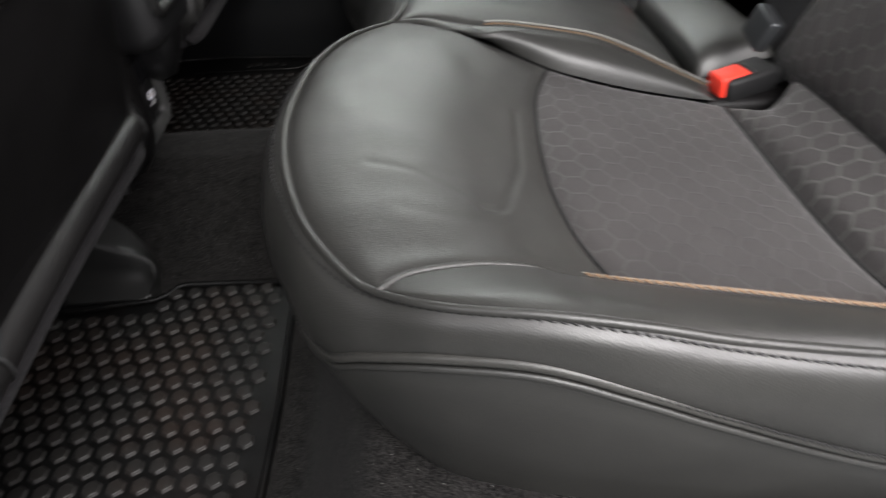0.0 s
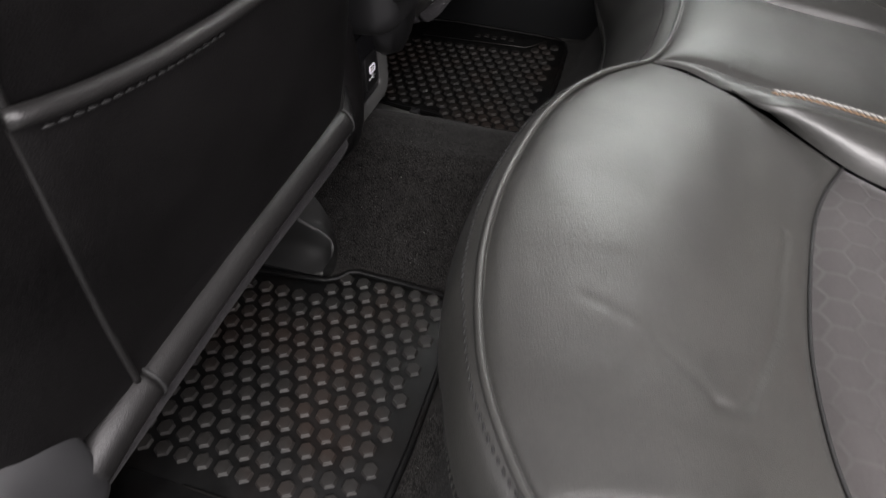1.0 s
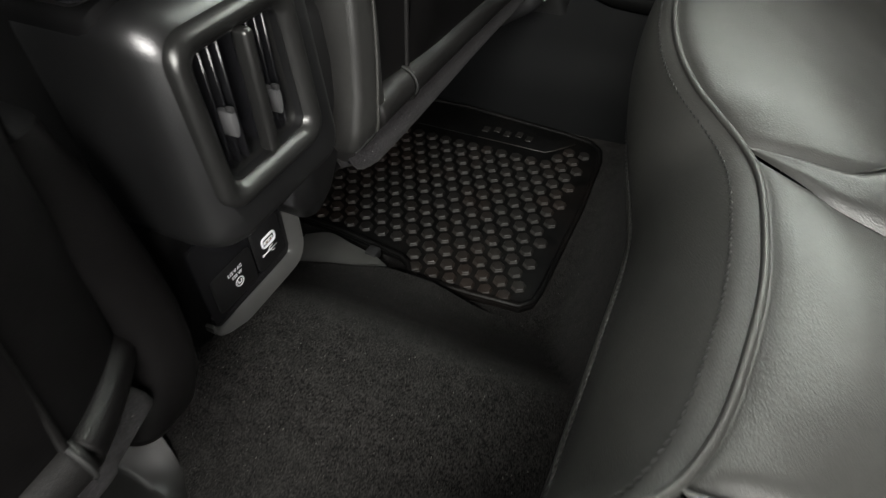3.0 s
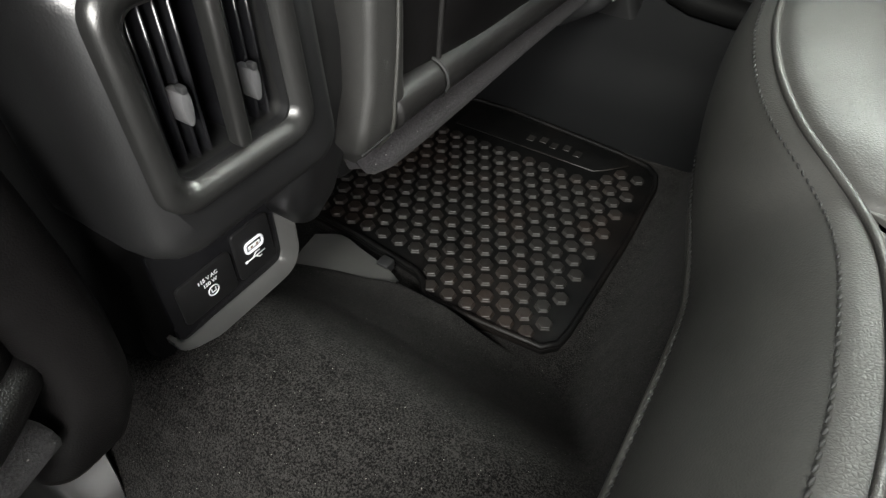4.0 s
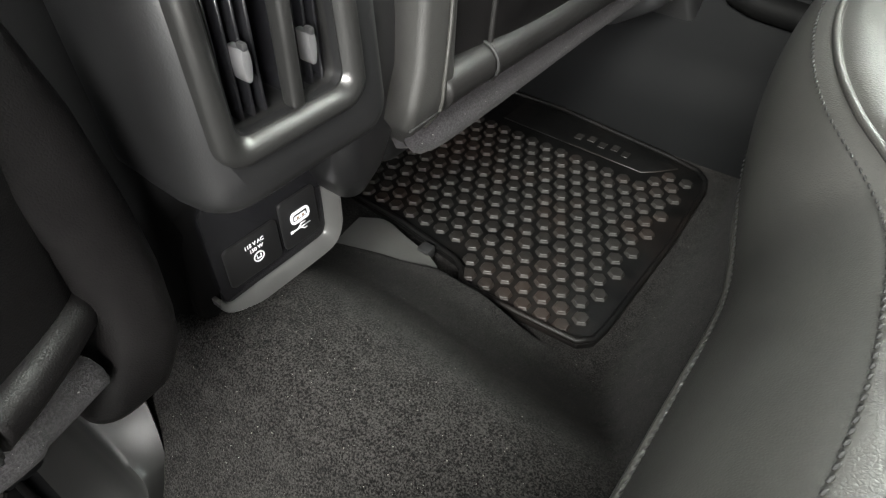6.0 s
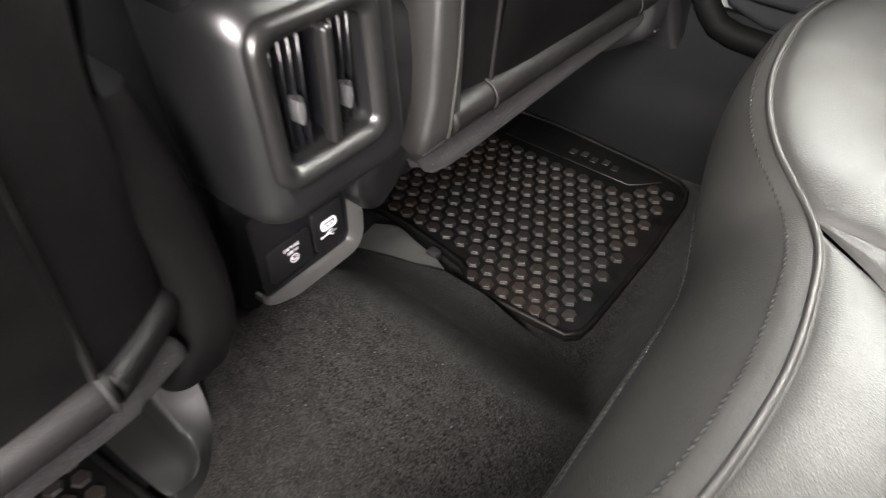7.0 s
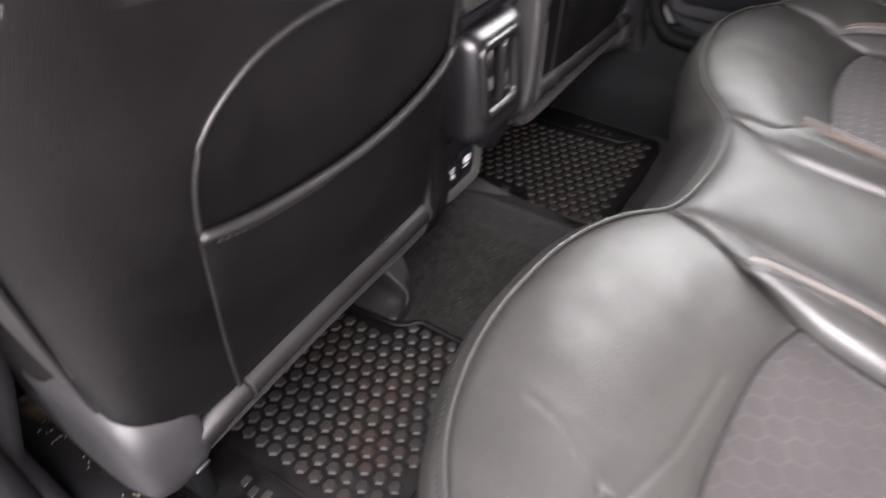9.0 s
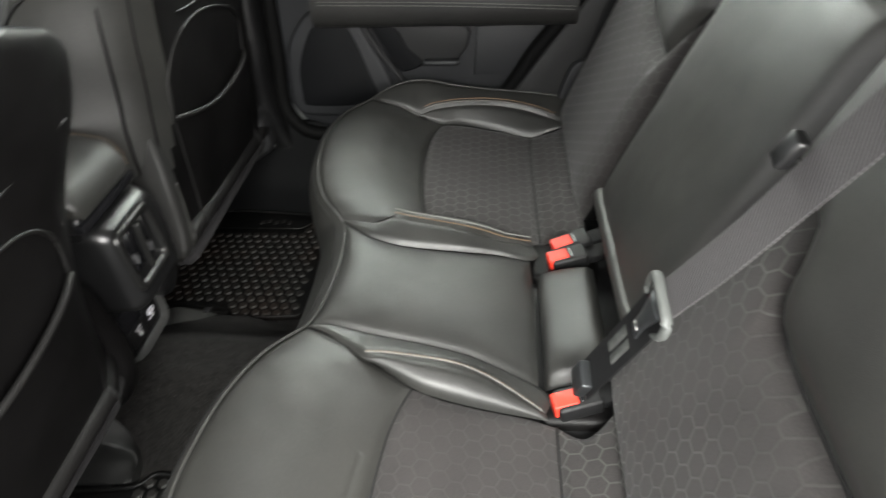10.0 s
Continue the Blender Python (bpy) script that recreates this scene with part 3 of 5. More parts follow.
def floor_mat(side, shift, label):
    """Outline in the plan for the right mat; the left one is its mirror image, laid a little nearer to the tunnel."""
    half = [(-0.222, 0.262), (-0.226, 0.236), (-0.240, 0.222), (-0.31, 0.217), (-0.385, 0.214), (-0.398, 0.219), (-0.408, 0.234), (-0.424, 0.243), (-0.46, 0.248), (-0.53, 0.256), (-0.70, 0.262),
            (-0.72, 0.28), (-0.72, 0.58), (-0.70, 0.64), (-0.50, 0.650), (-0.30, 0.632), (-0.250, 0.622), (-0.232, 0.605), (-0.224, 0.575), (-0.219, 0.45)]
    base_at = Vector((-0.40 + shift[0], side * 0.42 + shift[1], -0.006))
    t = thing("floor_mat", label, "floor mat", "rubber floor mats", at=base_at)
    inv = Matrix.Translation(-Vector((-0.40, side * 0.42, -0.006)))
    poly = [(x, side * y) for x, y in half]
    base = part("mat_base", prism(poly, -0.012, -0.003, "z", 0.002), M_RUBBER_SHADED, t)
    base.matrix_parent_inverse = inv
    loop = [(x, side * y, -0.0005) for x, y in half]
    cx, cy = -0.45, side * 0.43
    rim = part("raised_rim", tube([(cx + (x - cx) * 0.988, cy + (y - cy) * 0.988, z) for x, y, z in loop], 0.0040, sides=8, closed=True), M_RUBBER_SHADED, t, "rounded raised rim")
    rim.matrix_parent_inverse = inv
    # the smooth plate with plain bars where the maker's name is moulded
    plate = [(-0.278, 0.606), (-0.303, 0.577), (-0.318, 0.564), (-0.56, 0.564), (-0.56, 0.642), (-0.32, 0.628)]
    q = part("name_plate", prism([(x, side * y) for x, y in plate], -0.004, -0.0012, "z", 0.0012), M_RUBBER_SHADED, t, "smooth moulded name plate")
    q.matrix_parent_inverse = inv
    edge = part("plate_edge", tube([(x, side * y, -0.0012) for x, y in plate[:3]] + [(-0.44, side * 0.564, -0.0012)], 0.0012, sides=6), M_STUD, t, "thin raised edge")
    edge.matrix_parent_inverse = inv
    for k in range(5):
        b = part("plate_bar", rbox(-0.36 - 0.020 * k, -0.349 - 0.020 * k, *sorted((side * (0.583 + 0.006 * (k % 2)), side * (0.598 + 0.006 * (k % 2)))), -0.0015, 0.0004, 0.0005, 1), M_STUD, t)
        b.matrix_parent_inverse = inv
    for r in range(17):
        y = 0.2345 + ROWSTEP * r
        for k in range(18):
            x = -0.267 - PITCH * k + (PITCH / 2 if r % 2 else 0)
            if x < -0.69 or (y < 0.250 and x < -0.400) or (y < 0.268 and x < -0.42) or (y < 0.275 and x < -0.52):
                continue
            if y > 0.552 and x < -0.300 or y > 0.60:
                continue
            ob = new("stud", STUD)
            ob.location = (x + 0.40, side * y - side * 0.42, 0.003)
            ob.parent = t
    return t


floor_mat(-1, (-0.010, 0.028), "black rubber floor mat with hexagon studs in the footwell")
floor_mat(1, (0.0, 0.0), "black rubber floor mat, hexagon studs, behind passenger seat")


# ---- rear bench cushion ----
# (x, distance from the car's middle, z) along the piping, from the middle of the front edge round to the rear corner
PIPING = [(-0.045, 0.0, 0.352), (-0.048, 0.05, 0.352), (-0.055, 0.10, 0.351), (-0.068, 0.135, 0.350), (-0.087, 0.16, 0.354), (-0.109, 0.19, 0.358), (-0.130, 0.235, 0.362),
          (-0.145, 0.29, 0.366), (-0.152, 0.35, 0.369), (-0.154, 0.41, 0.371), (-0.147, 0.475, 0.371), (-0.128, 0.54, 0.369), (-0.100, 0.588, 0.366), (-0.078, 0.612, 0.368),
          (-0.040, 0.641, 0.382), (0.01, 0.660, 0.391), (0.06, 0.669, 0.387), (0.11, 0.672, 0.375), (0.20, 0.677, 0.361), (0.30, 0.680, 0.350), (0.41, 0.680, 0.337)]
SEAM = [(-0.122, 0.0, 0.22), (-0.122, 0.05, 0.22), (-0.122, 0.10, 0.22), (-0.124, 0.14, 0.222), (-0.130, 0.17, 0.224), (-0.138, 0.20, 0.228), (-0.149, 0.24, 0.232),
        (-0.160, 0.29, 0.24), (-0.166, 0.35, 0.248), (-0.168, 0.41, 0.256), (-0.162, 0.478, 0.266), (-0.144, 0.545, 0.280), (-0.116, 0.600, 0.300), (-0.090, 0.624, 0.323),
        (-0.045, 0.650, 0.348), (0.008, 0.668, 0.357), (0.06, 0.677, 0.341), (0.11, 0.681, 0.318), (0.20, 0.684, 0.276), (0.30, 0.685, 0.238), (0.41, 0.685, 0.205)]
HEM = [(-0.076, 0.0, 0.13), (-0.076, 0.05, 0.13), (-0.077, 0.10, 0.13), (-0.080, 0.14, 0.135), (-0.088, 0.17, 0.14), (-0.100, 0.20, 0.145), (-0.115, 0.24, 0.15),
       (-0.132, 0.29, 0.155), (-0.144, 0.35, 0.16), (-0.150, 0.41, 0.17), (-0.145, 0.470, 0.185), (-0.128, 0.530, 0.205), (-0.105, 0.578, 0.220), (-0.080, 0.595, 0.195),
        (-0.040, 0.612, 0.160), (0.008, 0.620, 0.125), (0.06, 0.626, 0.098), (0.11, 0.630, 0.085), (0.20, 0.635, 0.08), (0.30, 0.638, 0.08), (0.41, 0.638, 0.08)]
A, B, C, D = (-0.068, 0.135, 0.350), (0.102, 0.228, 0.326), (0.092, 0.575, 0.317), (-0.078, 0.612, 0.368)
IN_SEAM = [A, (-0.035, 0.152, 0.353), (0.0022, 0.174, 0.352), (0.0315, 0.192, 0.347), B]
CLOTH_FRONT = [B, (0.084, 0.270, 0.322), (0.073, 0.320, 0.319), (0.064, 0.42, 0.315), (0.068, 0.495, 0.314), (0.079, 0.545, 0.315), C]
OUT_SEAM = [D, (-0.058, 0.598, 0.367), (-0.02, 0.587, 0.361), (0.0147, 0.580, 0.350), (0.044, 0.577, 0.335), C]
E, F = (0.306, 0.252, 0.281), (0.304, 0.570, 0.284)
CLOTH_IN = [B, (0.144, 0.237, 0.315), (0.196, 0.241, 0.302), (0.264, 0.244, 0.288), E]
CLOTH_OUT = [C, (0.142, 0.588, 0.308), (0.225, 0.584, 0.295), F]
UPPER_SEAM = [(0.0367, 0.5782, 0.3385), (0.075, 0.597, 0.345), (0.142, 0.615, 0.346), (0.225, 0.628, 0.339), (0.304, 0.626, 0.325), (0.369, 0.606, 0.310), (0.389, 0.600, 0.310)]
CLOTH_REAR = [E, (0.305, 0.40, 0.275), (0.303, 0.50, 0.277), F]
RIDGE = [(0.0022, 0.174, 0.352), (0.0315, 0.192, 0.357), (0.068, 0.190, 0.354), (0.153, 0.190, 0.338), (0.200, 0.196, 0.322), (0.235, 0.208, 0.308), (0.266, 0.224, 0.297), (0.291, 0.238, 0.289)]
MID_SEAM = [A, (-0.03, 0.132, 0.350), (0.0, 0.135, 0.345), (0.062, 0.141, 0.333), (0.164, 0.152, 0.315), (0.225, 0.170, 0.303), (0.284, 0.191, 0.290)]


def swap(points, side):
    return [(x, side * a, z) for x, a, z in points]


def lay(points, side):
    """Lines of the cushion's top for one side; the right-hand bolster stands nearer to the car's middle."""
    out = []
    for x, a, z in points:
        near = np.interp(x, (-0.068, 0.0, 0.06, 0.15, 0.20, 0.26, 0.30), (0.0, 0.045, 0.060, 0.062, 0.065, 0.085, 0.10)) if side > 0 else 0.0
        out.append((x, side * (a - near * min(1, max(0, (0.50 - a) / 0.22))), z))
    return out


def wrinkles(side):
    """Soft folds that use has left in the front panel of the near seat."""
    lines = [[(0.046, -0.34), (0.035, -0.426), (0.027, -0.456), (0.016, -0.489), (0.010, -0.506), (0.002, -0.515), (-0.008, -0.517)], [(-0.008, -0.517), (-0.020, -0.509), (-0.037, -0.499), (-0.056, -0.489), (-0.085, -0.482)],
             [(0.014, -0.470), (-0.004, -0.478), (-0.024, -0.487), (-0.046, -0.484)], [(-0.062, -0.532), (-0.036, -0.537), (-0.012, -0.536), (0.010, -0.528)]]
    lines = [np.array([q for q in curve_through([(x, y, 0) for x, y in ln], 40)])[:, :2] for ln in lines]

    def depth(x, y, z):
        d = 0.0
        for k, ln in enumerate(lines):
            r = np.min(np.hypot(ln[:, 0] - x, ln[:, 1] - side * y * -1))
            d -= (0.0017, 0.0005, 0.0002, 0.0002)[k] * math.exp(-(r / (0.0030, 0.0036, 0.0055, 0.006)[k]) ** 2) - 0.00012 * math.exp(-((r - 0.010) / 0.007) ** 2)
        return d

    return depth


def bench_cushion():
    t = thing("rear_bench_cushion", "black leather bench seat cushion with honeycomb cloth inserts", "car seat", at=(0.1, 0, 0.08))
    inv = Matrix.Translation(-Vector((0.1, 0, 0.08)))

    def p(name, me, mat, label="", parent=t):
        ob = part(name, me, mat, parent, label)
        if parent is t:
            ob.matrix_parent_inverse = inv
        return ob

    full = {}
    for key, line in (("pipe", PIPING), ("seam", SEAM), ("hem", HEM)):
        full[key] = swap(line[:0:-1], -1) + swap(line, 1)
    n = 220

    def skirt(a, b, out, count, groove):
        ca, cb = curve_through(a, n), curve_through(b, n)
        verts, faces = [], []
        mid = np.array([0.15, 0.0, 0.25])
        proud = []
        for i in range(n):
            d = ca[i] - mid
            side_dir = np.array([d[0] if abs(ca[i][1]) < 0.61 else 0.25 * d[0], d[1] * (0.15 if abs(ca[i][1]) < 0.5 else 0.8), 0.0])
            side_dir /= np.linalg.norm(side_dir)
            proud.append(side_dir)
            for j in range(count):
                v = j / (count - 1)
                dist = min(v, 1 - v) * np.linalg.norm(cb[i] - ca[i])
                far = out * min(1, np.linalg.norm(cb[i] - ca[i]) / 0.14)
                verts.append(ca[i] * (1 - v) + cb[i] * v + side_dir * (far * (v ** 0.6 * (1 - v) / 0.347 if count > 20 else 4 * v * (1 - v)) - groove * math.exp(-(dist / 0.005) ** 2)))
        for i in range(n - 1):
            for j in range(count - 1):
                faces.append((i * count + j, i * count + j + 1, (i + 1) * count + j + 1, (i + 1) * count + j))
        lines = [[verts[i * count + j] + proud[i] * 0.0014 for i in range(0, n, 2)] for j in (2, count - 5)]
        return mesh_from("skirt", verts, faces), lines

    me, rows = skirt(full["pipe"], full["seam"], 0.023, 34, 0.004)
    p("upper_skirt", me, M_LEATHER)
    for row in rows:
        p("seam_thread", stitches([tuple(q) for q in row], 0.0060, 0.0042, 0.0010, 0.0006, 0.0003), M_THREAD_D, "dark thread")
    p("lower_skirt", skirt(full["seam"], full["hem"], 0.006, 12, 0.003)[0], M_LEATHER)
    pipe = curve_through(full["pipe"], 260)
    p("piping", tube(pipe + (0, 0, -0.0003), 0.0026, sides=8), M_LEATHER, "rolled leather piping")
    seam = curve_through(full["seam"], 260)
    p("seam_cord", tube(seam + (0, 0, 0.004), 0.0034, sides=8), M_CORD_LIT, "raised seam cord")
    p("seam_cord", tube(seam - (0, 0, 0.005), 0.0026, sides=6), M_LEATHER)
    for side in (-1, 1):
        i0, i1 = 3, 13
        front = swap(PIPING[i0:i1 + 1], side)
        p("front_panel", patch(front, lay(CLOTH_FRONT, side), lay(IN_SEAM, side), lay(OUT_SEAM, side), *((190, 90) if side < 0 else (96, 54)), 0.012, 0.004, 0.007, 0.0016, 3.0 * side, 3,
                               extra=wrinkles(side) if side < 0 else None), M_LEATHER, "creased leather front panel" if side < 0 else "")
        p("cloth_insert", patch(lay(CLOTH_FRONT, side), lay(CLOTH_REAR, side), lay(CLOTH_IN, side), lay(CLOTH_OUT, side), 70, 50, 0.006, 0.005, 0.008, 0.001, 5.0 * side), M_FABRIC if side < 0 else M_FABRIC_BOLD, "grey honeycomb cloth insert")
        for line in (CLOTH_FRONT, CLOTH_REAR):
            p("insert_seam", tube([(x, y, z - 0.0034) for x, y, z in curve_through(lay(line, side), 50)], 0.0015, sides=6), M_THREAD_D, "dark sewn seam")
        rear = [(0.389, 0.235, 0.305), (0.389, 0.36, 0.306), (0.387, 0.47, 0.307), (0.386, 0.580, 0.308)]
        p("cloth_strip", patch(lay(CLOTH_REAR, side), lay(rear, side), lay([E, (0.344, 0.270, 0.285), rear[0]], side), lay([F, (0.344, 0.576, 0.292), rear[-1]], side), 60, 24, 0.014, 0.005, 0.008, 0.0008), M_FABRIC_BOLD, "raised honeycomb cloth strip")
        lens_out = [IN_SEAM[2], IN_SEAM[3], B, *CLOTH_IN[1:4], (0.294, 0.246, 0.284)]
        p("inner_bolster", patch(lay(lens_out, side), lay(RIDGE, side), lay([lens_out[0], lens_out[0]], side), lay([lens_out[-1], RIDGE[-1]], side), 60, 18, 0.013, 0.002, 0.005, 0.0004, 0, 3), M_LEATHER, "smooth padded leather bolster")
        wall = [A, (-0.035, 0.150, 0.3535), *RIDGE]
        foot = MID_SEAM + [(0.302, 0.215, 0.287)]
        p("bolster_flank", patch(lay(wall, side), lay(foot, side), lay([A, A], side), lay([wall[-1], foot[-1]], side), 70, 16, 0.004, 0.002, 0.005, 0.0008), M_LEATHER)
        bol_in = OUT_SEAM[:4] + UPPER_SEAM
        band = [UPPER_SEAM[0], C, *CLOTH_OUT[1:], (0.344, 0.577, 0.293), (0.387, 0.583, 0.308)]
        p("bolster_face", patch(lay(band, side), lay(UPPER_SEAM, side), lay([band[0], band[0]], side), lay([band[-1], UPPER_SEAM[-1]], side), 70, 14, 0.004, 0.002, 0.005, 0.0006), M_LEATHER)
        p("ridge_welt", tube([(x, side * a, z + 0.001) for x, a, z in curve_through(OUT_SEAM[:4] + UPPER_SEAM[:1], 50)], 0.0024, sides=6), M_LEATHER)
        bol_out = PIPING[13:]
        p("outer_bolster", patch(lay(bol_in, side), swap(bol_out, side), lay([D, D], side), lay([bol_in[-1], bol_out[-1]], side), 90, 30, 0.007, 0.003, 0.006, 0.0006, 2, 4), M_LEATHER)
        for k, (mat, lab) in enumerate(((M_THREAD_B, "tan thread"), (M_THREAD_W, "pale thread"))):
            off = 0.0022 + 0.0055 * k
            p("stitching", stitches([(x, y + side * (0.0012 + off * 0.95), z + 0.0066 + 0.0050 * k) for x, y, z in lay(RIDGE[1:], side)], 0.0056, 0.0052, 0.0012, 0.0012, 0.001), mat, lab)
            p("stitching", stitches([(x, side * (a + 0.0045 + 0.0048 * k), z + 0.0088 + 0.0042 * k) for x, a, z in [(0.046, 0.583, 0.340)] + UPPER_SEAM[1:-1]], 0.0058, 0.0052, 0.0012, 0.0012, 0.001), (M_THREAD_W, M_THREAD_B)[k], ("pale thread", "tan thread")[k])
    # middle seat
    mid_rear = [lay(MID_SEAM, -1)[-1], (0.286, -0.1, 0.292), (0.286, 0.03, 0.292), lay(MID_SEAM, 1)[-1]]
    mid_front = swap(PIPING[3:0:-1], -1) + swap(PIPING[:4], 1)
    p("middle_panel", patch(mid_front, mid_rear, lay(MID_SEAM, -1), lay(MID_SEAM, 1), 60, 50, 0.010, 0.004, 0.008, 0.0012, 9, 3), M_LEATHER, "plain leather middle seat")
    p("hinge_flap", patch([(0.29, -0.192, 0.292), (0.29, 0.056, 0.292)], [(0.388, -0.187, 0.318), (0.388, 0.056, 0.318)], [(0.29, -0.192, 0.292), (0.334, -0.19, 0.308), (0.388, -0.187, 0.318)],
                          [(0.29, 0.056, 0.292), (0.334, 0.056, 0.308), (0.388, 0.056, 0.318)], 40, 24, 0.016, 0.012, 0.006, 0.0006, 0, 6), M_LEATHER, "leather flap below the centre backrest")
    # dark filler; the shade of the gaps by the buckles is in its colour
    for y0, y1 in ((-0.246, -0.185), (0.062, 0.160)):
        p("corner_fill", rbox(0.284, 0.409, y0, y1, 0.22, 0.281, 0.012, 3), M_BACK_SHADED)
    p("base_board", rbox(0.0, 0.44, -0.60, 0.60, 0.0, 0.262, 0.01), M_PLASTIC_DARK, "dark base under the cushion")


bench_cushion()


# ---- rear backrests ----
def back_x(z):
    return 0.262 + 0.40 * z


def backrest(name, label, y0, y1, z0, z1, split):
    """A leaning padded back. split: its cloth's upper border as (share of the width from the middle, z), or none."""
    t = thing(name, label, "car seat", "rear backrests", at=(back_x(z0), (y0 + y1) / 2, z0))
    inv = Matrix.Translation(-Vector((back_x(z0), (y0 + y1) / 2, z0)))
    out = (-1, 0, 0.4)

    def p(nm, me, mat, lab=""):
        ob = part(nm, me, mat, t, lab)
        ob.matrix_parent_inverse = inv

    def q(y, z):
        return (back_x(z), y, z)

    def uv(x, y, z):
        return (z * 1.077, y)

    if split:
        border = [q(y0 + (y1 - y0) * s, z) for s, z in split]
        lo_l, lo_r = q(y0, z0), q(y1, z0)
        p("cloth_panel", patch([lo_l, q((y0 + y1) / 2, z0), lo_r], border, [lo_l, q(y0, (z0 + border[0][2]) / 2), border[0]], [lo_r, q(y1, (z0 + border[-1][2]) / 2), border[-1]], 70, 44, 0.022, 0.008, 0.012, 0.001, 1, 6, out, uv), M_FABRIC_BOLD if y0 < 0 else M_FABRIC, "honeycomb cloth centre")
        p("leather_yoke", patch(border, [q(y0, z1), q((y0 + y1) / 2, z1 + 0.01), q(y1, z1)], [border[0], q(y0, (z1 + border[0][2]) / 2), q(y0, z1)], [border[-1], q(y1, (z1 + border[-1][2]) / 2), q(y1, z1)], 70, 40, 0.026, 0.006, 0.012, 0.001, 2, 6, out, uv), M_LEATHER, "smooth leather upper panel")
        p("yoke_seam", tube(curve_through(border, 70) + (0.0035, 0, 0), 0.0030, sides=6), M_THREAD_D, "dark sewn seam")
    else:
        zm = (z0 + z1) / 2
        p("centre_panel", patch([q(y0, z0), q(y1, z0)], [q(y0, z1), q(y1, z1)], [q(y0, z0), q(y0, zm), q(y0, z1)], [q(y1, z0), q(y1, zm), q(y1, z1)], 50, 60, 0.014, 0.014, 0.010, 0.0012, 4, 10, out, uv), M_LEATHER)
        p("bottom_roll", tube([q(y0 + 0.012, z0 + 0.012), q((y0 + y1) / 2, z0 + 0.012), q(y1 - 0.012, z0 + 0.012)], 0.016, 30, 12), M_LEATHER, "rolled leather edge of the armrest")
    side = prism([(back_x(z0) + 0.008, z0), (back_x(z1) + 0.008, z1), (back_x(z1) + 0.10, z1), (back_x(z0) + 0.12, z0)], y0 + 0.003, y1 - 0.003, "y", 0.012, 3)
    p("back_shell", side, M_BACK_SHADED, "dark padded rear shell")


backrest("folding_rear_seat", "outer rear backrest, honeycomb cloth below smooth leather", -0.665, -0.178, 0.295, 0.82,
         [(0.0, 0.560), (0.335, 0.560), (0.43, 0.561), (0.54, 0.563), (0.65, 0.570), (0.692, 0.583), (0.715, 0.611), (0.742, 0.636), (0.77, 0.650), (0.86, 0.664), (1.0, 0.670)])
backrest("folding_rear_seat", "outer rear backrest, honeycomb cloth below smooth leather", 0.205, 0.665, 0.295, 0.82,
         [(0.0, 0.70), (0.03, 0.678), (0.07, 0.640), (0.10, 0.608), (0.16, 0.606), (0.37, 0.622), (0.55, 0.645), (1.0, 0.66)])
backrest("folding_rear_seat", "plain black leather centre backrest with folded armrest", -0.168, 0.195, 0.365, 0.82, None)


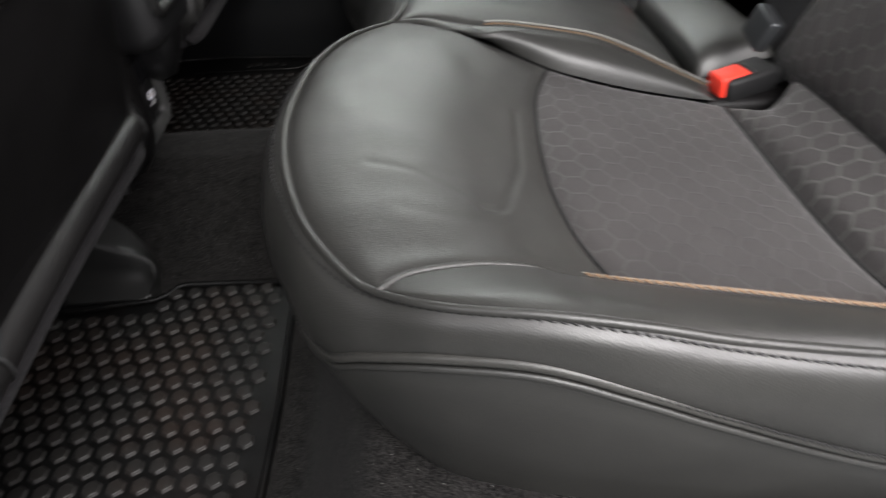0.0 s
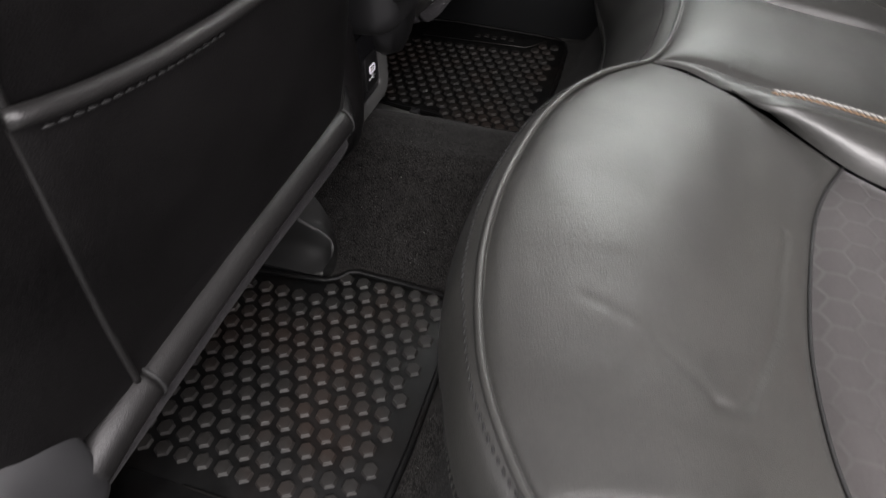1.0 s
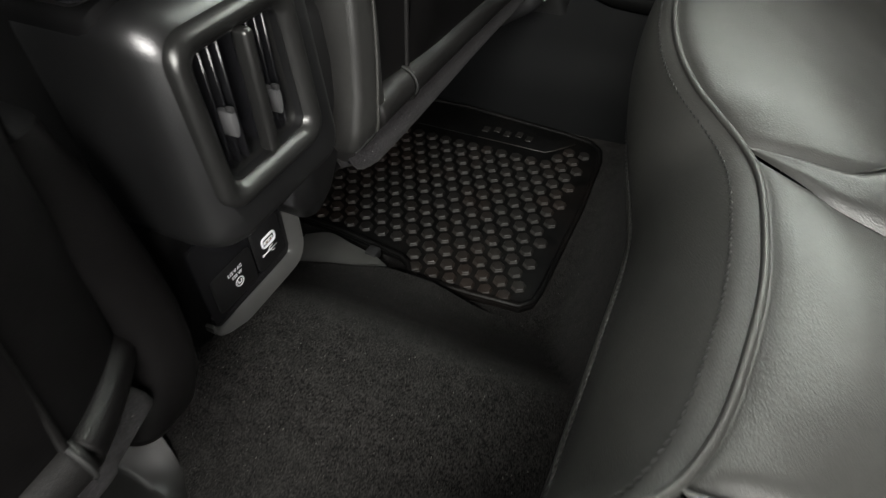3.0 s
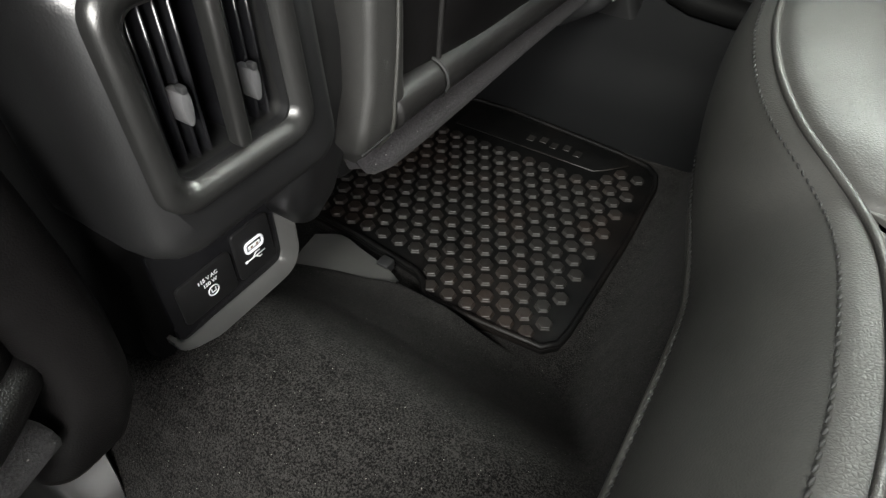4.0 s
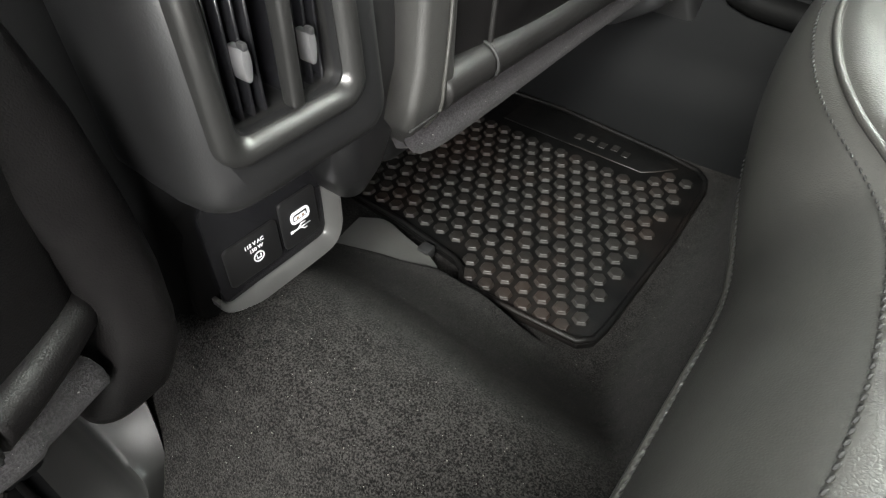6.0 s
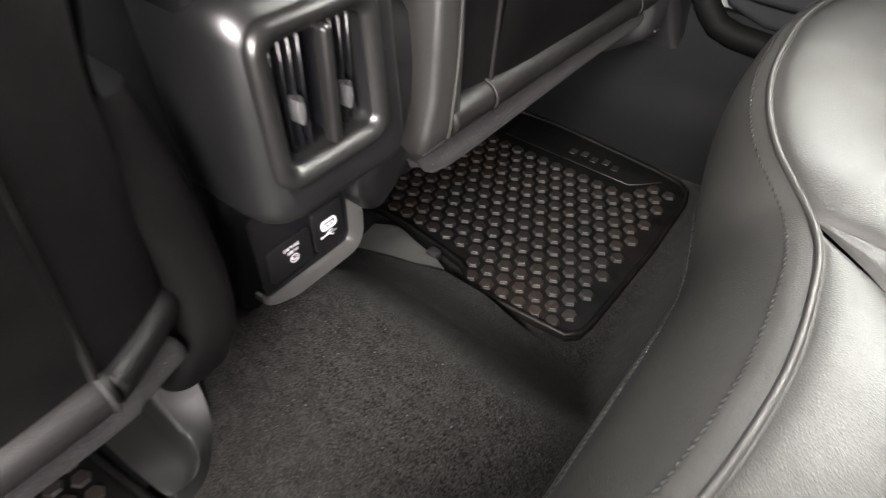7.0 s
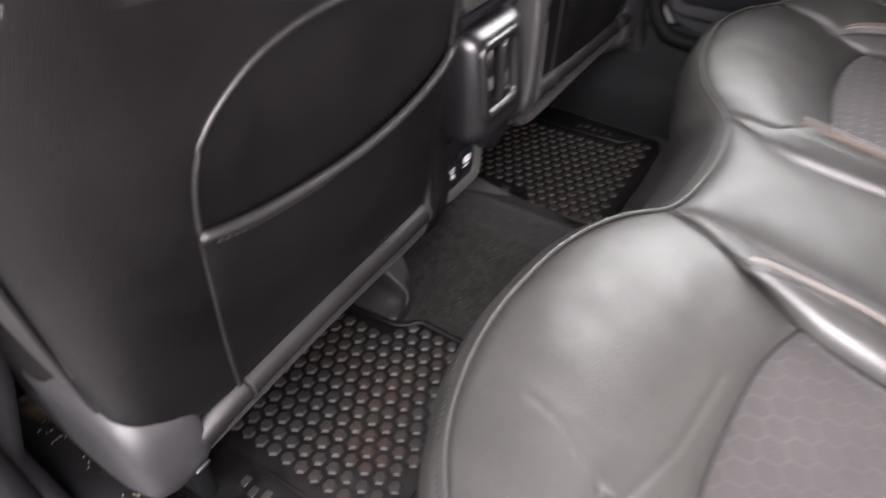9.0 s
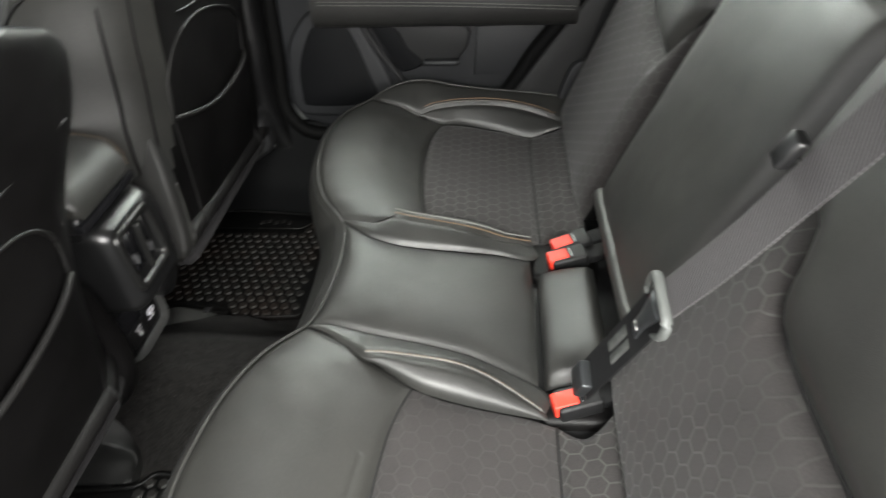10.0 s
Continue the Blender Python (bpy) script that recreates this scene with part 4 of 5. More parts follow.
# ---- front seats ----
def front_seat(side, lean, label):
    """A front seat from behind. side: -1 behind the wheel, 1 beside it; lean: how far its back leans per metre."""
    cy = side * 0.428
    t = thing("front_seat", label, "car seat", "front seats", at=(-0.6, cy, 0.0))
    inv = Matrix.Translation(-Vector((-0.6, cy, 0.0)))

    def p(name, me, mat, lab="", parent=None):
        ob = part(name, me, mat, parent or t, lab)
        if parent is None:
            ob.matrix_parent_inverse = inv
        return ob

    levels = [(0.272, 0.225, 0.085, 0.285), (0.29, 0.237, 0.11, 0.298), (0.34, 0.247, 0.15, 0.302), (0.45, 0.257, 0.21, 0.292), (0.58, 0.266, 0.23, 0.278), (0.68, 0.272, 0.22, 0.272), (0.74, 0.268, 0.20, 0.266), (0.79, 0.252, 0.165, 0.250), (0.83, 0.222, 0.115, 0.220),
              (0.87, 0.180, 0.085, 0.180), (0.90, 0.13, 0.07, 0.13), (0.915, 0.075, 0.045, 0.075)]

    if side < 0:
        wider = {0.58: 0.312, 0.68: 0.374, 0.74: 0.380, 0.79: 0.362, 0.83: 0.322, 0.87: 0.25, 0.90: 0.19}
        levels = [(z if z < 0.75 else 0.74 + (z - 0.74) * 0.62, w, d, wider.get(z, i)) for z, w, d, i in levels]
    else:
        levels = [(z, w, d, i - (0.008 if z == 0.45 else 0.022 if 0.5 < z < 0.78 else 0.012 if z == 0.79 else 0.0)) for z, w, d, i in levels]

    def flare(z):
        """How much wider the inner bolster is in front than behind."""
        return 0.115 * min(1, max(0, (z - 0.40) / 0.14)) * min(1, max(0, (0.93 - z) / 0.15)) if side > 0 else 0.0

    def rear_face(z):
        return (-0.3675 if side < 0 else -0.379) + lean * (z - 0.29)

    def wrap(y, z):
        """How far the inner corner of the back is drawn forwards round the bolster."""
        o = (y - cy) * -side
        return max(0.0, o - 0.216) * np.interp(z, (0.36, 0.56, 0.75), (0.39, 0.15, 0.0)) if side < 0 else 0.0

    zs = np.array([v[0] for v in levels])
    ws, ds, wi = (np.array([v[k] for v in levels]) for k in (1, 2, 3))

    def rear_x(y, z):
        w, d = np.interp(z, zs, ws if (y - cy) * side > 0 else wi), np.interp(z, zs, ds)
        u = min(0.999, abs(y - cy) / w)
        return rear_face(z) - wrap(y, z) - d / 2 + d / 2 * (1 - u ** 4.5) ** (1 / 4.5)

    fine = np.r_[np.linspace(0.272, 0.29, 5), np.linspace(0.30, 0.74, 24), np.linspace(0.755, levels[-1][0], 16)]
    curve = curve_through(levels, 200)
    rings = []
    for z in fine:
        w_out, d, w_in = (np.interp(z, curve[:, 0], curve[:, k]) for k in (1, 2, 3))
        ring = []
        for k in range(64):
            a = 2 * math.pi * k / 64
            c, s = math.cos(a), math.sin(a)
            w = w_out if s * side > 0 else w_in + flare(z) * min(1, (1 - math.copysign(abs(c) ** (2 / 4.5), c)) / 1.5)
            y = cy + w * math.copysign(abs(s) ** (2 / 4.5), s)
            ring.append((rear_face(z) - wrap(y, z) - d / 2 + d / 2 * math.copysign(abs(c) ** (2 / 4.5), c), y, z))
        rings.append(ring)
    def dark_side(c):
        """Whether a face takes the darkened back leather; the lit rounded edges towards the middle and the driver
        seat's top are paler smooth leather.
        """
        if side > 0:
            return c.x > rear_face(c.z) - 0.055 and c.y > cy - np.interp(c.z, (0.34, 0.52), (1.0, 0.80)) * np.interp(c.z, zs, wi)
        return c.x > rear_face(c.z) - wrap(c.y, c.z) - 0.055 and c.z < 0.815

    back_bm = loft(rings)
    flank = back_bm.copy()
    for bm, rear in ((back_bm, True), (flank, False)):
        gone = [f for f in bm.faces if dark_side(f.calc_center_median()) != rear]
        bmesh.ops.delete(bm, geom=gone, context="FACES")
    p("backrest", back_bm, M_BACK_SHADED, "black leather seat back")
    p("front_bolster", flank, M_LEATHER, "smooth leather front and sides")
    if side > 0:
        for ks, low, high in (((54, 54), 12, 40), ((42, 50), 18, 38)):
            line = [rings[r][round(ks[0] + (ks[1] - ks[0]) * (r - low) / (high - low))] for r in range(low, high, 2)]
            p("flank_seam", tube(line, 0.0026, 40, 6), M_BACK_SHADED, "sewn seam along the side")

    def on(points, lift=0.002):
        """Points (share outwards from the seat's middle in metres, z) laid on the back."""
        return [(rear_x(cy + side * o, z) + lift, cy + side * o, z) for o, z in points]

    # the panel of the back with its rounded shoulder seam
    arc = ([(0.143, 0.48), (0.143, 0.53), (0.137, 0.565), (0.125, 0.589), (0.098, 0.611), (0.066, 0.626), (0.017, 0.635), (-0.07, 0.635), (-0.15, 0.628), (-0.195, 0.600)] if side < 0 else
           [(0.147, 0.48), (0.149, 0.53), (0.145, 0.575), (0.124, 0.601), (0.087, 0.622), (0.017, 0.645), (-0.06, 0.657), (-0.14, 0.648), (-0.188, 0.612)])
    outer = [(0.133, 0.272), (0.139, 0.36), *arc, (-0.214, 0.55), (-0.213, 0.42), (-0.210, 0.275)]
    seam_pts = curve_through(on(outer, 0.001), 120)
    p("panel_seam", tube(seam_pts, 0.0028, sides=8), M_PIPE_LIT, "raised seam")
    # map pocket: a pouch that stands off the back, with a padded top edge
    top = [(0.147, 0.503), (0.10, 0.496), (0.049, 0.491), (-0.018, 0.489), (-0.10, 0.495), (-0.16, 0.506), (-0.213, 0.520)]
    tops, bots = curve_through(on(top, 0.0), 60), curve_through(on([(0.136, 0.290), (0.0, 0.288), (-0.211, 0.292)], 0.0), 60)
    nv = 30
    verts, faces = [], []
    for i in range(60):
        u = i / 59
        gap = 0.014 * math.sin(math.pi * u) ** 0.6 + 0.003
        for j in range(nv):
            v = j / (nv - 1)
            q = tops[i] * (1 - v) + bots[i] * v
            q = np.array([rear_x(q[1], q[2]), q[1], q[2]])
            q[0] += gap * (1 - v) ** 0.8 + 0.004 * math.sin(math.pi * v) + 0.002 * noise.noise(Vector((q[1] * 9, q[2] * 9, 1)))
            verts.append(q)
    for i in range(59):
        for j in range(nv - 1):
            faces.append((i * nv + j, i * nv + j + 1, (i + 1) * nv + j + 1, (i + 1) * nv + j))
    pocket = p("map_pocket", mesh_from("pocket", verts, faces), M_BACK_SHADED, "black leather map pocket")
    edge = np.array([verts[i * nv] for i in range(60)])
    p("pocket_edge", tube(edge + (0.0, 0, -0.001), 0.0052, sides=8), M_PIPE_LIT, "rolled pocket edge")
    hem = np.array([verts[i * nv + 1] for i in range(60)])
    p("pocket_thread", stitches([tuple(q) for q in (hem + (0.0012, 0, -0.002))[1:24:2]], 0.0075, 0.0055, 0.0012, 0, 0.0005), M_THREAD_D)
    # the shoulder seam, the side seams
    p("shoulder_seam", tube(curve_through(on([(0.232, 0.694), (0.12, 0.683), (0.0, 0.679), (-0.12, 0.681), (-0.30 if side < 0 else -0.245, 0.692)], 0.0008), 60), 0.0022, sides=6), M_PIPE_LIT)
    if side < 0:
        p("shoulder_stitching", stitches(on([(0.225, 0.698), (0.12, 0.688), (0.0, 0.684), (-0.12, 0.686), (-0.33, 0.698)], 0.0012), 0.0070, 0.0062, 0.0010, 0.0006, 0.0008), M_THREAD_G, "coarse grey thread")
    for o, wid in ((-1, wi), (1, ws)):
        p("side_seam", tube([(rear_face(z) - 0.055 - (wrap(cy + np.interp(z, zs, wid), z) if o < 0 else 0.0), cy + side * o * (np.interp(z, zs, wid) + (flare(z) * 0.32 if o < 0 else 0.0) - 0.0005), z) for z in np.linspace(0.33, 0.74, 24)], 0.003, sides=6), M_BACK_SHADED)
    # bottom roll in three sewn lengths, and the felt strip under it
    roll = ([(-0.284, 0.294), (-0.24, 0.294), (-0.19, 0.292), (0.0, 0.286), (0.15, 0.278), (0.205, 0.272)] if side > 0 else [(-0.214, 0.273), (-0.19, 0.273), (0.0, 0.268), (0.133, 0.257), (0.192, 0.243)])
    line = curve_through([(rear_face(z) - 0.004, cy + side * o, z) for o, z in roll], 90)
    cut1, cut2 = 12, 76 if side > 0 else 74
    for a, b in ((0, cut2), (cut2, 89)) if side < 0 else ((0, cut1), (cut1, cut2), (cut2, 89)):
        p("bottom_roll", tube(line[a:b + 1], 0.0175, sides=14), M_PIPE_LIT, "padded roll along the bottom")
    for c in (cut1, cut2) if side > 0 else (1, cut2):
        ring = [(line[c][0] + 0.0182 * math.cos(w), line[c][1], line[c][2] + 0.0182 * math.sin(w)) for w in np.linspace(-1.9, 1.9, 14)]
        p("roll_seam", tube(ring, 0.0016, sides=6), M_THREAD_D)
    rf = rear_face(0.27)
    drop = 0.0 if side > 0 else 0.011
    felt = [(rf - 0.012, cy + side * 0.19, 0.246 - drop * 1.6), (rf - 0.013, cy, 0.248 - drop), (rf - 0.014, cy - side * (0.26 if side > 0 else 0.20), 0.246 - drop)]
    if side < 0:
        felt += [(rf - 0.020, cy + 0.225, 0.234), (rf - 0.034, cy + 0.270, 0.232)]
    if side > 0:
        felt += [(rf - 0.030, cy - side * 0.272, 0.240), (rf - 0.046, cy - side * 0.280, 0.236)]
    p("felt_strip", tube(felt, 0.0165 if side > 0 else 0.013, 60, 10), M_FUZZ, "grey felt strip under the edge")
    if side > 0:
        ear = [[(x, y, z) for x, y in rounded_rect(xr - 0.07, xr, y0, y1, min(0.008, (y1 - y0) / 2.3), 5)] for z, xr, y0, y1 in ((0.228, -0.418, 0.142, 0.151), (0.236, -0.408, 0.136, 0.153), (0.252, -0.396, 0.126, 0.155),
               (0.266, -0.384, 0.112, 0.157), (0.282, -0.373, 0.101, 0.158), (0.30, -0.370, 0.104, 0.158), (0.326, -0.370, 0.113, 0.158), (0.37, -0.370, 0.118, 0.160), (0.43, -0.372, 0.124, 0.162), (0.47, -0.380, 0.138, 0.166), (0.53, -0.396, 0.158, 0.180))]
        p("side_edge", loft(ear), M_DULL, "pale dull leather side edge")
        p("edge_seam", tube([(-0.3865, 0.137, 0.262), (-0.3715, 0.138, 0.284), (-0.3685, 0.139, 0.31), (-0.3685, 0.146, 0.36), (-0.3695, 0.150, 0.42)], 0.0017, 40, 6), M_LEATHER, "raised seam")
        p("edge_seam", tube([(-0.3770, 0.1055, 0.276), (-0.3745, 0.120, 0.279), (-0.3735, 0.137, 0.280)], 0.0013, 24, 6), M_THREAD_D)
        cover = [[(x, y, z) for x, y in rounded_rect(-0.60, xr, y0, y1, min(0.02, (y1 - y0) / 2.2), 6)] for z, xr, y0, y1 in ((0.196, -0.440, 0.082, 0.098), (0.205, -0.420, 0.074, 0.104), (0.230, -0.408, 0.064, 0.116),
                 (0.270, -0.400, 0.058, 0.127), (0.300, -0.397, 0.058, 0.143), (0.325, -0.396, 0.060, 0.150), (0.36, -0.397, 0.060, 0.146), (0.40, -0.404, 0.064, 0.138), (0.425, -0.425, 0.070, 0.130))]
        p("hinge_cover", loft(cover), M_PLASTIC, "smooth black plastic hinge cover")
    else:
        ear = [[(x, y, z) for x, y in rounded_rect(xr - 0.08, xr, y0, y1, min(0.022, (y1 - y0) / 2.3), 6)] for z, xr, y0, y1 in ((0.172, -0.418, -0.168, -0.140), (0.178, -0.404, -0.174, -0.126), (0.190, -0.396, -0.172, -0.112),
               (0.212, -0.393, -0.160, -0.102), (0.240, -0.392, -0.148, -0.098), (0.275, -0.393, -0.144, -0.096), (0.32, -0.396, -0.150, -0.097), (0.38, -0.402, -0.17, -0.102), (0.43, -0.41, -0.19, -0.112))]
        p("side_edge", loft(ear), M_BACK_SHADED, "rounded lower corner of the seat")
        p("bottom_roll", tube([(rf - 0.004 - 0.39 * (o - 0.214) - x, cy + o, z) for o, x, z in ((0.212, 0.0, 0.273), (0.235, 0.003, 0.272), (0.262, 0.010, 0.271), (0.285, 0.020, 0.270), (0.300, 0.030, 0.270))], 0.0165, 30, 14), M_BACK_SHADED, "padded roll round the corner")
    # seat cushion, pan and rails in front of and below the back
    p("seat_cushion", rbox(-0.98, -0.47, cy - 0.25, cy + 0.25, 0.20, 0.36, 0.05, 5), M_BACK_SHADED)
    p("seat_pan", rbox(-0.96, -0.50, cy - 0.22, cy + 0.22, 0.12, 0.20, 0.02, 3), M_PLASTIC_DARK, "dark steel seat pan")
    # recliner cover on the outer flank
    ys = (side * 0.608, side * 0.684)
    secs = []
    for x, z0, z1, inset in ((-0.366, 0.226, 0.258, 0.014), (-0.370, 0.213, 0.284, 0.006), (-0.378, 0.205, 0.308, 0.001), (-0.395, 0.194, 0.322, 0.0), (-0.43, 0.172, 0.328, 0.0), (-0.48, 0.152, 0.322, 0.002), (-0.56, 0.140, 0.316, 0.006), (-0.66, 0.134, 0.31, 0.014), (-0.76, 0.134, 0.31, 0.024)):
        a, b = sorted(ys)
        secs.append([(x, y, z) for y, z in rounded_rect(a + inset, b - inset, z0, z1, min(0.024, (z1 - z0) / 2.2), 8)])
    p("recliner_cover", loft(secs), M_SHELL, "smooth black plastic side cover")
    if side < 0:
        # added plate that keeps light from passing below the seat onto the mat
        p("valance_light_stop", rbox(-0.80, -0.44, *sorted((side * 0.596, side * 0.622)), 0.035, 0.25, 0.010, 3), M_SILL, "black plastic valance added to block light under the seat")
    p("cover_clip", rbox(-0.3645, -0.3600, side * 0.634 - 0.008, side * 0.634 + 0.008, 0.2225, 0.2265, 0.0012, 2), M_METAL, "small bright metal clip")
    # rail end cover by the tunnel: a sloping outer face, a rounded ridge and a hollow towards the rail
    if side < 0:
        foot = [(-0.62, -0.105, 0.115), (-0.54, -0.112, 0.098), (-0.492, -0.124, 0.074), (-0.466, -0.134, 0.048), (-0.448, -0.147, 0.018), (-0.436, -0.168, -0.004), (-0.436, -0.192, -0.010)]
        ridge = [(-0.62, -0.166, 0.104), (-0.54, -0.165, 0.078), (-0.507, -0.165, 0.062), (-0.470, -0.164, 0.044), (-0.446, -0.166, 0.029), (-0.438, -0.180, 0.014), (-0.445, -0.202, 0.001)]
        low = [(-0.62, -0.216, 0.0), (-0.54, -0.215, 0.0), (-0.51, -0.214, 0.0), (-0.484, -0.212, -0.002), (-0.465, -0.210, -0.004), (-0.456, -0.208, -0.006), (-0.450, -0.207, -0.010)]
        foot, ridge, low = (curve_through(c, 40) for c in (foot, ridge, low))
        rings = []
        for a, b, c in zip(foot, ridge, low):
            up = np.array([0.0, 0.0, 1.0])
            ring = [a, a * 0.6 + b * 0.4, a * 0.2 + b * 0.8, b - (b - a) * 0.08 + up * 0.0012, b + up * 0.0015, b + (c - b) * 0.08 + up * 0.0012, b * 0.86 + c * 0.14 - up * 0.35 * (b[2] - c[2]), b * 0.6 + c * 0.4 - up * 0.45 * (b[2] - c[2]), c]
            rings.append(ring + [c - up * 0.02, a - up * 0.02])
        p("rail_cover", loft(rings), M_COVER, "grey-black plastic seat rail end cover")
        p("rail_plate", rbox(-0.70, -0.478, -0.245, -0.206, -0.014, -0.004, 0.003, 2), M_SILL, "dark foot plate of the rail")
        p("rail", rbox(-0.98, -0.56, -0.242, -0.205, -0.004, 0.115, 0.006, 2), M_SILL, "dark steel seat rail")
        p("lower_tab", prism([(-0.178, 0.205), (-0.140, 0.205), (-0.150, 0.137), (-0.168, 0.150)], -0.455, -0.440, "x", 0.004, 2), M_SHELL, "grey plastic tab under the seat corner")
    return t


front_seat(-1, 0.19, "black leather driver seat back with map pocket")
front_seat(1, 0.09, "black leather front passenger seat back with map pocket")


# ---- centre console ----
def centre_console():
    t = thing("centre_console", "black plastic centre console with rear air vents and power sockets", "car console", at=(-0.5, -0.01, 0.13))
    inv = Matrix.Translation(-Vector((-0.5, -0.01, 0.13)))

    def p(name, me, mat, lab="", parent=None):
        ob = part(name, me, mat, parent or t, lab)
        if parent is None:
            ob.matrix_parent_inverse = inv
        return ob

    cy, cv = -0.012, -0.0075
    body = [(-0.466, 0.135), (-0.464, 0.23), (-0.45, 0.30), (-0.415, 0.335), (-0.40, 0.47), (-1.10, 0.44), (-1.10, 0.10)]
    p("console_body", prism(body, cy - 0.050, cy + 0.078, "y", 0.012, 3), M_CONSOLE_SHADED)
    for y in (-0.042, 0.066):
        flank = [(-0.402, 0.476), (-0.412, 0.33), (-0.462, 0.25), (-0.476, 0.14), (-1.1, 0.10), (-1.1, 0.46)]
        p("console_flank", prism(flank, cy + y - 0.020, cy + y + 0.020, "y", 0.016, 4), M_CONSOLE_SHADED, "rounded console flank")
    # vent housing: a thick frame with rounded corners, its lower edge drawn forwards
    cc, ch = 0.004, 0.076
    outer = rounded_rect(cc - ch, cc + ch, 0.298, 0.470, 0.022, 6)
    rings = []
    for x, grow in ((-0.47, 0.003), (-0.412, 0.003), (-0.396, 0.0015), (-0.385, -0.002), (-0.377, -0.007), (-0.372, -0.012), (-0.3695, -0.018)):
        rings.append([(x + 0.010 * (0.40 - z) / 0.07 * 0.5, cc + (y - cc) * (1 + grow / ch), 0.390 + (z - 0.390) * (1 + grow / 0.085)) for y, z in outer])

    def opening(a, r, x):
        return [(x + 0.005 * (0.40 - z) / 0.07, y, z) for y, z in rounded_rect(cv - a, cv + a, 0.3935 - a, 0.4005 + a, r, 6)]

    rings += [opening(0.055, 0.017, -0.3685), opening(0.040, 0.009, -0.3700), opening(0.040, 0.009, -0.420)]
    p("vent_housing", loft(rings, False), M_PLASTIC, "satin black vent housing")
    band = [opening(0.0570, 0.019, -0.3715), opening(0.0562, 0.0185, -0.3670), opening(0.0540, 0.017, -0.3640), opening(0.0505, 0.0145, -0.3625), opening(0.0465, 0.012, -0.3635), opening(0.0430, 0.010, -0.3665), opening(0.0405, 0.009, -0.3710), opening(0.0395, 0.009, -0.3820)]
    p("vent_frame", loft(band, False), M_SILVER, "dark satin silver vent frame")
    p("vent_bar", rbox(-0.376, -0.3630, cv - 0.0015, cv + 0.0075, 0.353, 0.442, 0.0035, 4), M_SILVER, "silver bar between the vents")
    p("vent_back", rbox(-0.425, -0.415, cy - 0.055, cy + 0.055, 0.33, 0.45, 0.002, 1), M_PLASTIC_DARK)
    for c, kz in ((cv - 0.0225, 0.388), (cv + 0.0225, 0.381)):
        for k in (-1.2, -0.4, 0.4, 1.2):
            p("vent_slat", rbox(-0.405, -0.378, c + k * 0.0100 - 0.0011, c + k * 0.0100 + 0.0011, 0.346, 0.446, 0.0008, 1), M_GLOSS, "thin upright vent slat")
        p("vent_knob", prism([tuple(q) for q in curve_through([(c - 0.0022, kz + 0.009), (c + 0.0022, kz + 0.009), (c + 0.0034, kz + 0.001), (c + 0.0016, kz - 0.009), (c - 0.0016, kz - 0.009), (c - 0.0034, kz + 0.001), (c - 0.0022, kz + 0.009)], 24)[:-1]], -0.382, -0.369, "x", 0.002, 2), M_SLIDER, "grey vent slider knob")
        p("knob_top", rbox(-0.374, -0.3680, c - 0.0018, c + 0.0018, kz + 0.008, kz + 0.0125, 0.0012, 2), M_SHELL)
    # socket panel below
    pan = rounded_rect(-0.042, 0.078, 0.146, 0.248, 0.008, 4)
    panel = p("socket_panel", prism(pan, -0.466, -0.4575, "x", 0.002), M_GLOSS, "gloss black socket panel")
    trim = curve_through([(-0.0462, 0.156), (-0.0445, 0.148), (-0.0370, 0.1420), (-0.020, 0.1405), (0.050, 0.1405), (0.072, 0.1425), (0.0805, 0.152), (0.0830, 0.168), (0.0835, 0.240)], 70)
    rings = []
    for k in range(70):
        d = trim[min(k + 1, 69)] - trim[max(k - 1, 0)]
        n = np.array([d[1], -d[0]]) / np.linalg.norm(d)
        n = n if n @ (trim[k] - np.array([0.018, 0.19])) > 0 else -n
        w = 0.0018 + 0.0057 * min(1, k / 14)
        rise = 0.2 + 0.8 * min(1, max(0, (trim[k][0] + 0.046) / 0.03))
        rings.append([(x if x < -0.457 else -0.457 + (x + 0.457) * rise, *(trim[k] + n * o)) for x, o in ((-0.470, -w), (-0.4575, -w), (-0.4555, -w * 0.85), (-0.4475, w * 0.45), (-0.4470, w * 0.7), (-0.4490, w), (-0.470, w))])
    p("socket_trim", loft(rings), M_SATIN, "satin silver trim round the sockets")
    a = p("socket_cover", prism(rounded_rect(-0.033, 0.022, 0.160, 0.202, 0.005, 4), -0.4580, -0.4545, "x", 0.0015), M_PLASTIC_DARK, "black hinged socket cover")
    b = p("socket_cover", prism(rounded_rect(0.026, 0.067, 0.160, 0.212, 0.005, 4), -0.4580, -0.4545, "x", 0.0015), M_PLASTIC_DARK, "black charging port cover")

    def sign(text, y, z, size, name):
        cu = bpy.data.curves.new(name, "FONT")
        cu.body, cu.size, cu.align_x, cu.extrude, cu.offset = text, size, "CENTER", 0.0002, 0.00012
        tmp = new(name + "_text", cu)
        me = bpy.data.meshes.new_from_object(tmp.evaluated_get(bpy.context.evaluated_depsgraph_get()))
        bpy.data.objects.remove(tmp)
        me.transform(Matrix.Translation((-0.4541, y, z)) @ Matrix.Rotation(radians(90), 4, "Z") @ Matrix.Rotation(radians(90), 4, "X"))
        p(name, me, M_PRINT, "white printed letters")

    sign("115 V AC", -0.004, 0.1912, 0.0050, "socket_print")
    sign("150 W", -0.003, 0.1850, 0.0050, "socket_print")
    y, z = -0.002, 0.1770
    p("plug_icon", tube([(-0.4541, y + 0.0050 * math.cos(w), z + 0.0048 * math.sin(w)) for w in np.linspace(0, 2 * math.pi, 24, endpoint=False)], 0.0006, sides=6, closed=True), M_PRINT)
